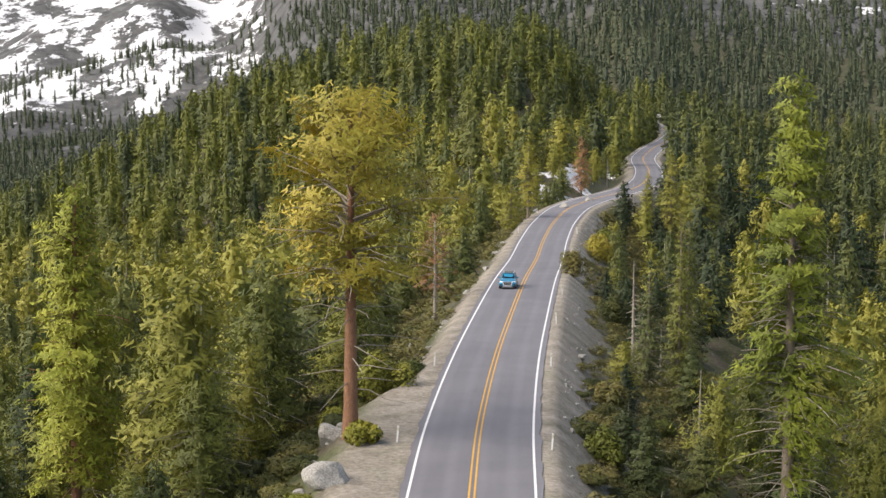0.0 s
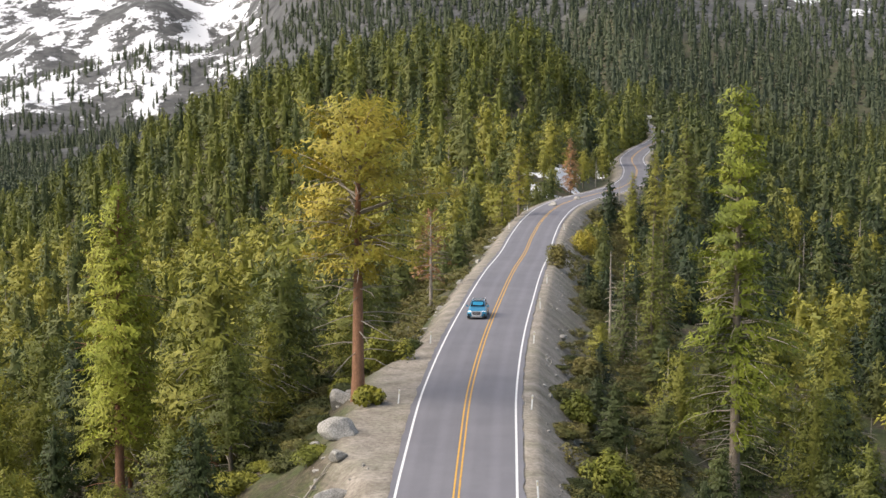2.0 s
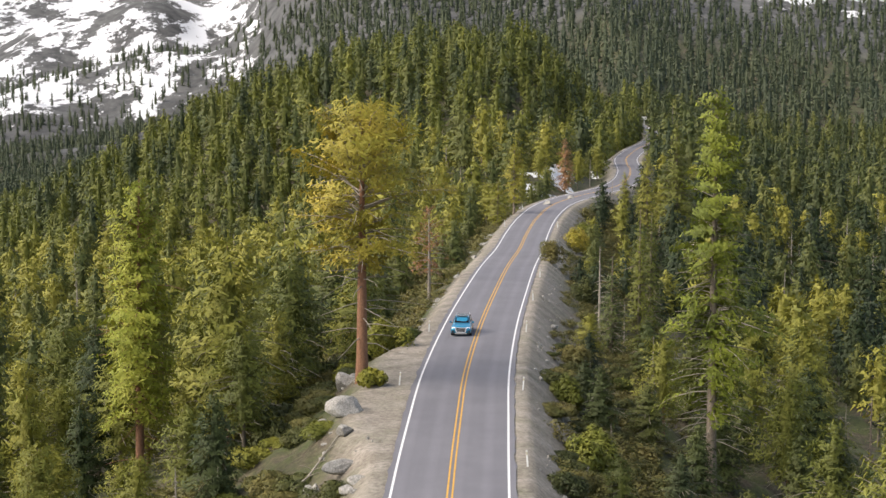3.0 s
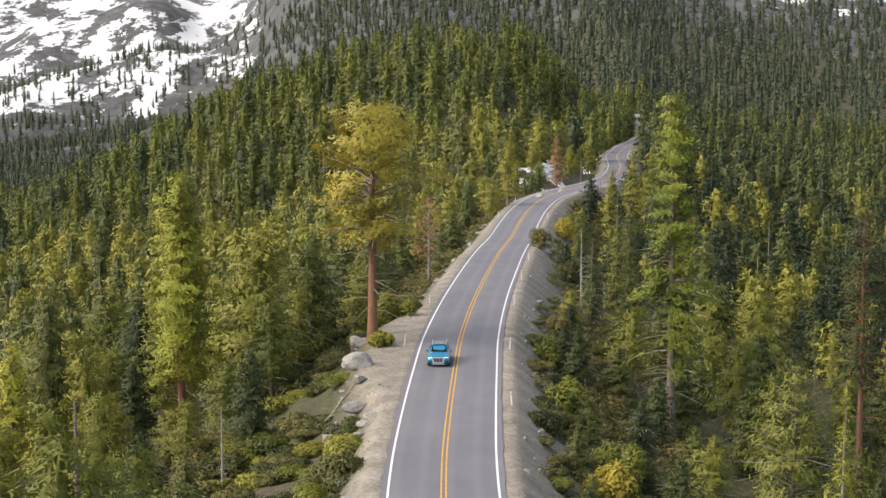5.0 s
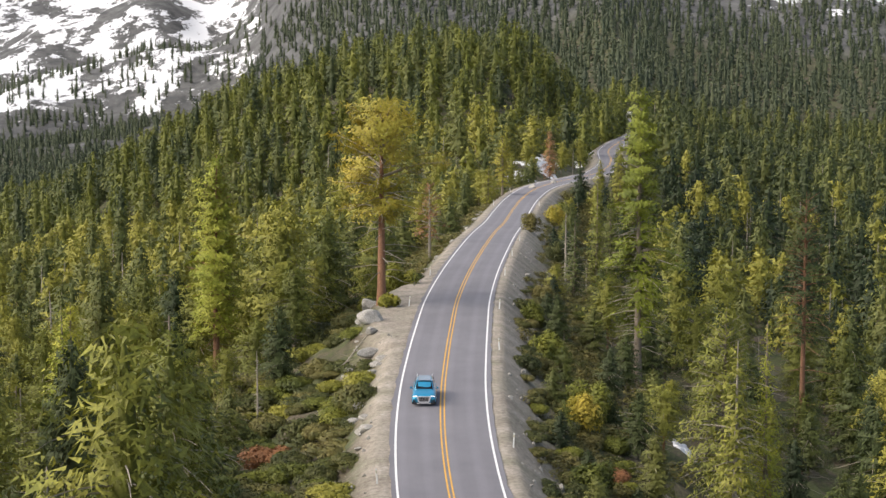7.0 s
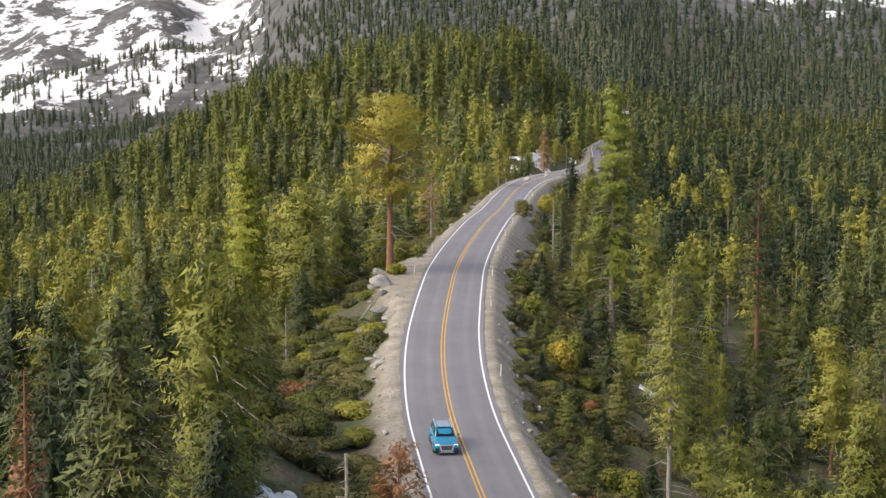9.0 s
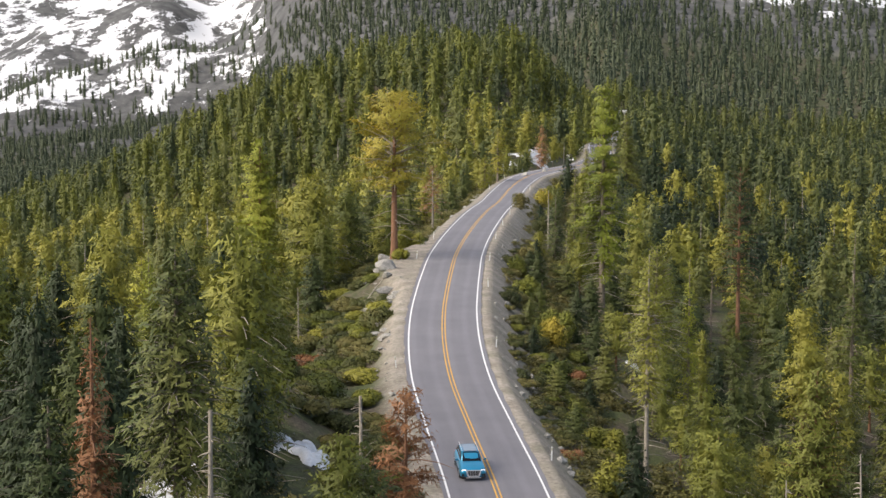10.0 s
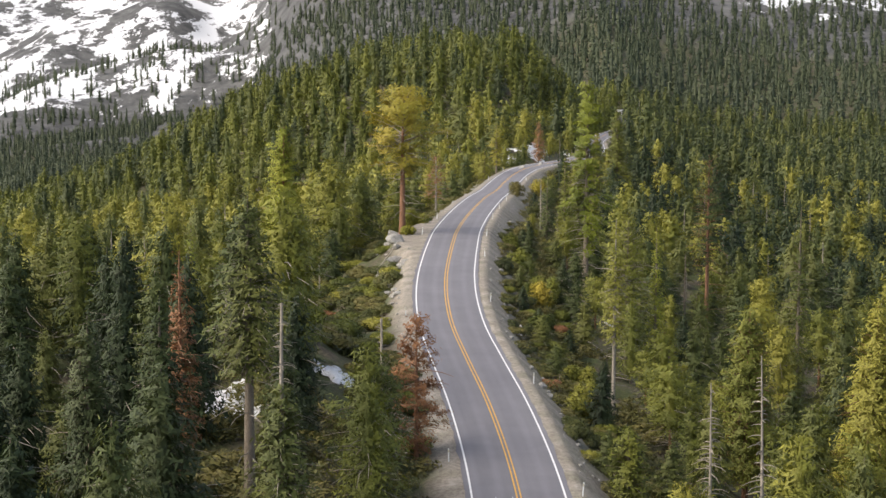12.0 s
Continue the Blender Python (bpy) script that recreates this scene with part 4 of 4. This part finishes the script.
def log(x, y, length, turn, r, seed):
    rng = np.random.RandomState(seed)
    u = np.linspace(-0.5, 0.5, 9) * length
    px, py = x + u * math.cos(radians(turn)), y + u * math.sin(radians(turn))
    pz = height(px, py) + r * 0.8
    pz = np.linspace(pz[0], pz[-1], 9) * 0.6 + pz * 0.4 + 0.1
    pieces = [tube(np.stack([px, py, pz], -1), np.linspace(r, r * 0.4, 9), 7)]
    for _ in range(7):
        i = rng.randint(1, 8)
        pieces.append(tube(limb(rng, np.array([px[i], py[i], pz[i]]), rng.uniform(0, 6.28), 0.9, 0.6, 0.2), [0.04, 0.03, 0.02, 0.01], 3))
    return tagged(new("fallen_log", skin("fallen_log", joined(pieces), DEAD_WOOD)), "bleached fallen log on the slope", "log")


for k, spec in enumerate([(13.5, 70, 9, 120, 0.16), (15.5, 60, 11, 118, 0.15), (12.6, 86, 7, 115, 0.12), (17, 45, 9, 125, 0.15), (-9, 70, 5, 60, 0.10), (-8.2, 60, 4, 80, 0.09),
                          (-12, -40, 10, 35, 0.14), (12, 100, 6, 100, 0.1), (-11, 125, 7, 30, 0.12)]):
    log(*spec, k)


def snow_patch(x, y, rx, ry, seed, label="small patch of old snow on the forest floor"):
    n = 40
    rng = np.random.RandomState(seed)
    a = np.arange(n) * 2 * math.pi / n
    edge = 1 + 0.25 * np.sin(2 * a + rng.uniform(0, 6)) + 0.16 * np.sin(5 * a + rng.uniform(0, 6)) + 0.09 * np.sin(9 * a + rng.uniform(0, 6))
    rings = np.array([0.0001, 0.3, 0.6, 0.85, 1.0])
    px = x + rings[:, None] * edge[None] * np.cos(a)[None] * rx
    py = y + rings[:, None] * edge[None] * np.sin(a)[None] * ry
    pz = height(px, py) + np.array([0.35, 0.33, 0.27, 0.16, -0.1])[:, None]
    i = np.arange(5 * n).reshape(5, n)
    q = np.stack([i[:-1], np.roll(i, -1, 1)[:-1], np.roll(i, -1, 1)[1:], i[1:]], -1).reshape(-1, 4)
    return tagged(new("snow_patch", mesh_of("snow_patch", np.stack([px, py, pz], -1).reshape(-1, 3), q, [SNOW], smooth=True)), label, "snow")


for k, spec in enumerate([(-9.6, -12.5, 1.7, 2.6), (-12.2, -11, 1.2, 2.0), (-17.7, -22.5, 2.6, 4.6), (22, 378, 7, 12), (28, 394, 4, 14), (19, 352, 5, 5), (25, 347, 2.5, 4), (40, 470, 4, 16),
                          (22, 66, 1.2, 3.0), (33, 120, 1.2, 2.5), (28, 95, 1.0, 2.0), (46, 505, 3.5, 10), (16, 330, 3, 5)]):
    snow_patch(*spec, k)


# ---- roadside posts ----
def marker_post(s, y, h=1.1):
    x = float(road_x(y)) + s
    root = new("marker_post")
    root.matrix_world = pose(x, y, float(height(x, y)) - 0.05, 4 * math.sin(y), 5 * math.cos(y * 3))
    bm = bmesh.new()
    bmesh.ops.create_cube(bm, size=1.0)
    bmesh.ops.scale(bm, vec=(0.11, 0.03, h), verts=bm.verts)
    bmesh.ops.translate(bm, vec=(0, 0, h / 2), verts=bm.verts)
    bmesh.ops.bevel(bm, geom=bm.edges[:], offset=0.008, segments=2, affect="EDGES")
    part("post", bm, POST_WHITE, root)
    bm = bmesh.new()
    bmesh.ops.create_cube(bm, size=1.0)
    bmesh.ops.scale(bm, vec=(0.085, 0.012, 0.2), verts=bm.verts)
    bmesh.ops.translate(bm, vec=(0, -0.024, h - 0.2), verts=bm.verts)
    part("reflector", bm, REFLECT, root, "pale reflector")
    return tagged(root, "thin white roadside marker post", "post", "roadside marker posts")


for s, y in [(-5.0, 88), (4.6, 86), (4.7, 62), (5.0, 29), (4.5, 117), (4.5, 141), (4.6, 165), (-4.7, 117), (-4.6, 252), (-4.6, 288), (4.7, 215), (4.7, 250), (5.2, -8), (4.8, -40), (-4.8, -32), (-4.8, 20)]:
    marker_post(s, y)


# the gate and wall far along the road
def barrier(x, y):
    root = new("road_barrier")
    root.matrix_world = pose(x, y, float(height(x, y)) - 0.1)
    for k in range(4):
        bm = bmesh.new()
        bmesh.ops.create_cube(bm, size=1.0)
        bmesh.ops.scale(bm, vec=(2.6, 0.4, 1.6), verts=bm.verts)
        bmesh.ops.translate(bm, vec=(-4.2 + 2.8 * k, 0, 3.4), verts=bm.verts)
        bmesh.ops.bevel(bm, geom=bm.edges[:], offset=0.05, segments=1, affect="EDGES")
        part("panel", bm, POST_WHITE, root)
        bm = bmesh.new()
        bmesh.ops.create_cube(bm, size=1.0)
        bmesh.ops.scale(bm, vec=(0.3, 0.3, 3.0), verts=bm.verts)
        bmesh.ops.translate(bm, vec=(-4.2 + 2.8 * k, 0, 1.2), verts=bm.verts)
        part("leg", bm, POST_WHITE, root)
    return tagged(root, "pale panels across the end of the distant road", "barrier")


barrier(95, 850)


# ---- the car ----
PAINT, t, b = material("blue_car_paint")
t.links.new(ramp(t, grain(t, 900, 2), [(0.3, (0.012, 0.22, 0.40)), (0.7, (0.022, 0.30, 0.50))]), b.inputs["Base Color"])
b.inputs["Metallic"].default_value, b.inputs["Roughness"].default_value = 0.35, 0.3
b.inputs["Coat Weight"].default_value, b.inputs["Coat Roughness"].default_value = 1.0, 0.05
GLASS = plain("tinted_car_glass", (0.008, 0.010, 0.013), 0.22, 0, 0.1)
GLASS.node_tree.nodes["Principled BSDF"].inputs["Specular IOR Level"].default_value = 0.2
TRIM = plain("black_car_trim", (0.02, 0.02, 0.022), 0.5)
CHROME = plain("satin_silver_trim", (0.72, 0.73, 0.75), 0.35, 0.4)
# the pale base colour paints a sky reflection onto the sunroof
ROOF_SHEEN = plain("sky_sheen_sunroof", (0.30, 0.36, 0.42), 0.12, 0.3, 0.1)
RUBBER = plain("tyre_rubber", (0.025, 0.025, 0.026), 0.85)
RIM = plain("alloy_rim", (0.35, 0.36, 0.38), 0.35, 0.9)
LAMP, t, b = material("headlight_glass")
b.inputs["Base Color"].default_value = (0.8, 0.82, 0.85, 1)
b.inputs["Roughness"].default_value = 0.1
b.inputs["Emission Color"].default_value = (0.95, 0.97, 1.0, 1)
b.inputs["Emission Strength"].default_value = 0.55
TAIL = plain("red_tail_light", (0.35, 0.02, 0.02), 0.2)


def loft(sections, mat_faces=None, cap=True):
    """A closed skin through rings of equal length."""
    bm = bmesh.new()
    rings = [[bm.verts.new(p) for p in ring] for ring in sections]
    n = len(rings[0])
    for r0, r1 in zip(rings, rings[1:]):
        for i in range(n):
            bm.faces.new((r0[i], r0[(i + 1) % n], r1[(i + 1) % n], r1[i]))
    if cap:
        bm.faces.new(rings[0][::-1])
        bm.faces.new(rings[-1])
    bmesh.ops.recalc_face_normals(bm, faces=bm.faces)
    for f in bm.faces:
        f.smooth = True
    return bm


def ring_at(y, w, z0, z1, tuck=0.9, k=20):
    """A rounded cross-section of the body at y: half width w, from z0 up to z1."""
    out = []
    for i in range(k):
        a = 2 * math.pi * i / k
        c, s = math.cos(a), math.sin(a)
        e = 0.32
        px = math.copysign(abs(c) ** e, c) * w
        pz = math.copysign(abs(s) ** e, s)
        zz = (z0 + z1) / 2 + pz * (z1 - z0) / 2
        px *= 1 - (1 - tuck) * max(0, pz)
        out.append((px, y, zz))
    return out


def box_part(name, size, at, mat, parent, label="", bevel=0.02, turn=(0, 0, 0)):
    bm = bmesh.new()
    bmesh.ops.create_cube(bm, size=1.0)
    bmesh.ops.scale(bm, vec=size, verts=bm.verts)
    if bevel:
        bmesh.ops.bevel(bm, geom=bm.edges[:], offset=bevel, segments=2, affect="EDGES")
    bmesh.ops.transform(bm, matrix=pose(*at, *turn), verts=bm.verts)
    return part(name, bm, mat, parent, label)


def panel_part(name, corners, mat, parent, thick=0.015, label=""):
    bm = bmesh.new()
    f = bm.faces.new([bm.verts.new(c) for c in corners])
    bm.normal_update()
    bmesh.ops.solidify(bm, geom=[f], thickness=thick)
    bmesh.ops.recalc_face_normals(bm, faces=bm.faces)
    return part(name, bm, mat, parent, label)


def build_car():
    """The car, nose towards -y, wheels on z = 0."""
    car = tagged(new("car"), "metallic blue sport utility car with silver grille", "car")
    body = loft([ring_at(-2.45, 0.72, 0.36, 0.72), ring_at(-2.38, 0.86, 0.28, 0.84), ring_at(-2.1, 0.955, 0.24, 0.95), ring_at(-1.5, 0.968, 0.24, 1.03, 0.88),
                 ring_at(-1.0, 0.968, 0.24, 1.09, 0.88), ring_at(0.0, 0.968, 0.24, 1.10, 0.9), ring_at(1.4, 0.968, 0.24, 1.11, 0.9), ring_at(2.1, 0.955, 0.28, 1.10, 0.9),
                 ring_at(2.38, 0.88, 0.34, 1.02), ring_at(2.45, 0.80, 0.42, 0.92)])
    shell = part("body", body, PAINT, car)
    cabin = loft([ring_at(-1.12, 0.74, 1.02, 1.08, 0.95), ring_at(-0.45, 0.75, 1.02, 1.52, 0.83), ring_at(0.0, 0.76, 1.02, 1.61, 0.82), ring_at(0.9, 0.76, 1.02, 1.62, 0.82),
                  ring_at(1.75, 0.74, 1.02, 1.55, 0.82), ring_at(2.25, 0.72, 1.02, 1.12, 0.9)])
    part("roof", cabin, PAINT, car)
    panel_part("windscreen", [(-0.70, -1.10, 1.10), (0.70, -1.10, 1.10), (0.57, -0.36, 1.56), (-0.57, -0.36, 1.56)], GLASS, car, 0.02, "dark tinted windscreen")
    # roof panel whose paleness is the reflected sky, given as colour
    box_part("sunroof", (0.98, 1.7, 0.03), (0, 0.55, 1.625), ROOF_SHEEN, car, "glossy glass sunroof coloured pale like a sky reflection", 0.012)
    panel_part("rear_window", [(0.64, 2.24, 1.16), (-0.64, 2.24, 1.16), (-0.55, 1.84, 1.52), (0.55, 1.84, 1.52)], GLASS, car, 0.02)
    for sx in (-1, 1):
        for y0, y1, y2, y3 in ((-0.85, 0.05, 0.05, -0.28), (0.12, 1.02, 1.02, 0.12), (1.08, 1.95, 1.65, 1.08)):
            panel_part("side_window", [(sx * 0.785, y0, 1.12), (sx * 0.785, y1, 1.12), (sx * 0.665, y2, 1.53), (sx * 0.665, y3, 1.53)], GLASS, car, 0.02)
        box_part("roof_rail", (0.04, 2.3, 0.045), (sx * 0.60, 0.75, 1.655), CHROME, car, "silver roof rail")
        lamp = box_part("headlight", (0.36, 0.14, 0.10), (sx * 0.68, -2.30, 0.80), LAMP, car, "lit white headlight", 0.02, (0, sx * 8, sx * 20))
        box_part("lamp_housing", (0.42, 0.12, 0.16), (sx * 0.68, -2.275, 0.78), TRIM, lamp, "", 0.02, (0, sx * 8, sx * 20))
        box_part("tail_light", (0.4, 0.08, 0.10), (sx * 0.62, 2.40, 0.93), TAIL, car, "", 0.02)
        mirror = box_part("mirror", (0.20, 0.12, 0.15), (sx * 1.04, -0.72, 1.13), PAINT, car, "", 0.03)
        box_part("mirror_arm", (0.14, 0.05, 0.04), (sx * 0.93, -0.72, 1.07), TRIM, mirror, "", 0.01)
        box_part("sill", (0.06, 3.0, 0.14), (sx * 0.955, 0.0, 0.30), TRIM, car, "dark grey sill")
        box_part("air_intake", (0.30, 0.06, 0.20), (sx * 0.70, -2.42, 0.48), TRIM, car, "", 0.02)
    grille = box_part("grille", (0.92, 0.06, 0.42), (0, -2.455, 0.60), TRIM, car, "dark grille with silver surround", 0.03)
    for k in range(7):
        box_part("grille_bar", (0.018, 0.02, 0.34), (-0.36 + 0.12 * k, -2.49, 0.61), CHROME, grille, "", 0)
    box_part("grille_surround", (1.0, 0.05, 0.06), (0, -2.48, 0.82), CHROME, grille, "", 0.01)
    box_part("grille_surround", (0.8, 0.05, 0.08), (0, -2.48, 0.385), CHROME, grille, "", 0.01)
    for sx in (-1, 1):
        box_part("grille_surround", (0.09, 0.05, 0.42), (sx * 0.45, -2.48, 0.60), CHROME, grille, "", 0.01, (0, sx * 14, 0))
    box_part("bumper", (1.74, 0.16, 0.20), (0, -2.36, 0.31), TRIM, car, "dark lower bumper", 0.04)
    box_part("skid_plate", (1.1, 0.06, 0.05), (0, -2.45, 0.27), CHROME, car, "silver strip under the grille", 0.01)
    wheels = []
    for sx in (-1, 1):
        for y in (-1.46, 1.46):
            wheel = new("wheel")
            wheel.parent = car
            wheel.matrix_local = pose(sx * 0.84, y, 0.37)
            bm = bmesh.new()
            bmesh.ops.create_cone(bm, cap_ends=True, segments=28, radius1=0.37, radius2=0.37, depth=0.25, matrix=pose(0, 0, 0, 0, 90, 0))
            bmesh.ops.bevel(bm, geom=[e for e in bm.edges if len(e.link_faces) == 2 and any(len(f.verts) > 4 for f in e.link_faces)], offset=0.03, segments=2, affect="EDGES")
            part("tyre", bm, RUBBER, wheel)
            bm = bmesh.new()
            bmesh.ops.create_cone(bm, cap_ends=True, segments=20, radius1=0.25, radius2=0.25, depth=0.262, matrix=pose(0, 0, 0, 0, 90, 0))
            for a in range(5):
                r = bmesh.ops.create_cube(bm, size=1.0)
                bmesh.ops.scale(bm, vec=(0.28, 0.06, 0.22), verts=r["verts"])
                bmesh.ops.translate(bm, vec=(0, 0, 0.12), verts=r["verts"])
                bmesh.ops.rotate(bm, cent=(0, 0, 0), matrix=Matrix.Rotation(a * 1.2566, 3, "X"), verts=r["verts"])
            part("rim", bm, RIM, wheel)
            wheels.append((wheel, sx, y))
    return car, wheels


car, car_wheels = build_car()


def motions():
    """The car drives down its lane at a steady pace; its wheels turn with it."""
    rows_c, spins = [], []
    for i in range(0, 361):
        t = i / 30
        y = 171.4 - 18.75 * t + 0.045 * t * t
        yy = np.array([y - 2.0, y, y + 2.0])
        xs, zs = road_x(yy), road_z(yy)
        heading = math.atan2(xs[2] - xs[0], 4.0)
        pitch = math.atan2(zs[2] - zs[0], 4.0)
        lane = -1.45
        rows_c.append((t, pose(float(xs[1]) + lane * math.cos(heading), y, float(zs[1]) + 0.045, math.degrees(pitch), 0, -math.degrees(heading))))
        spins.append((t, (171.4 - y) / 0.41))
    walk(car, rows_c[::6])
    for wheel, sx, wy in car_wheels:
        walk(wheel, [(t, pose(sx * 0.84, wy, 0.37, math.degrees(a) % 360)) for t, a in spins])


motions()
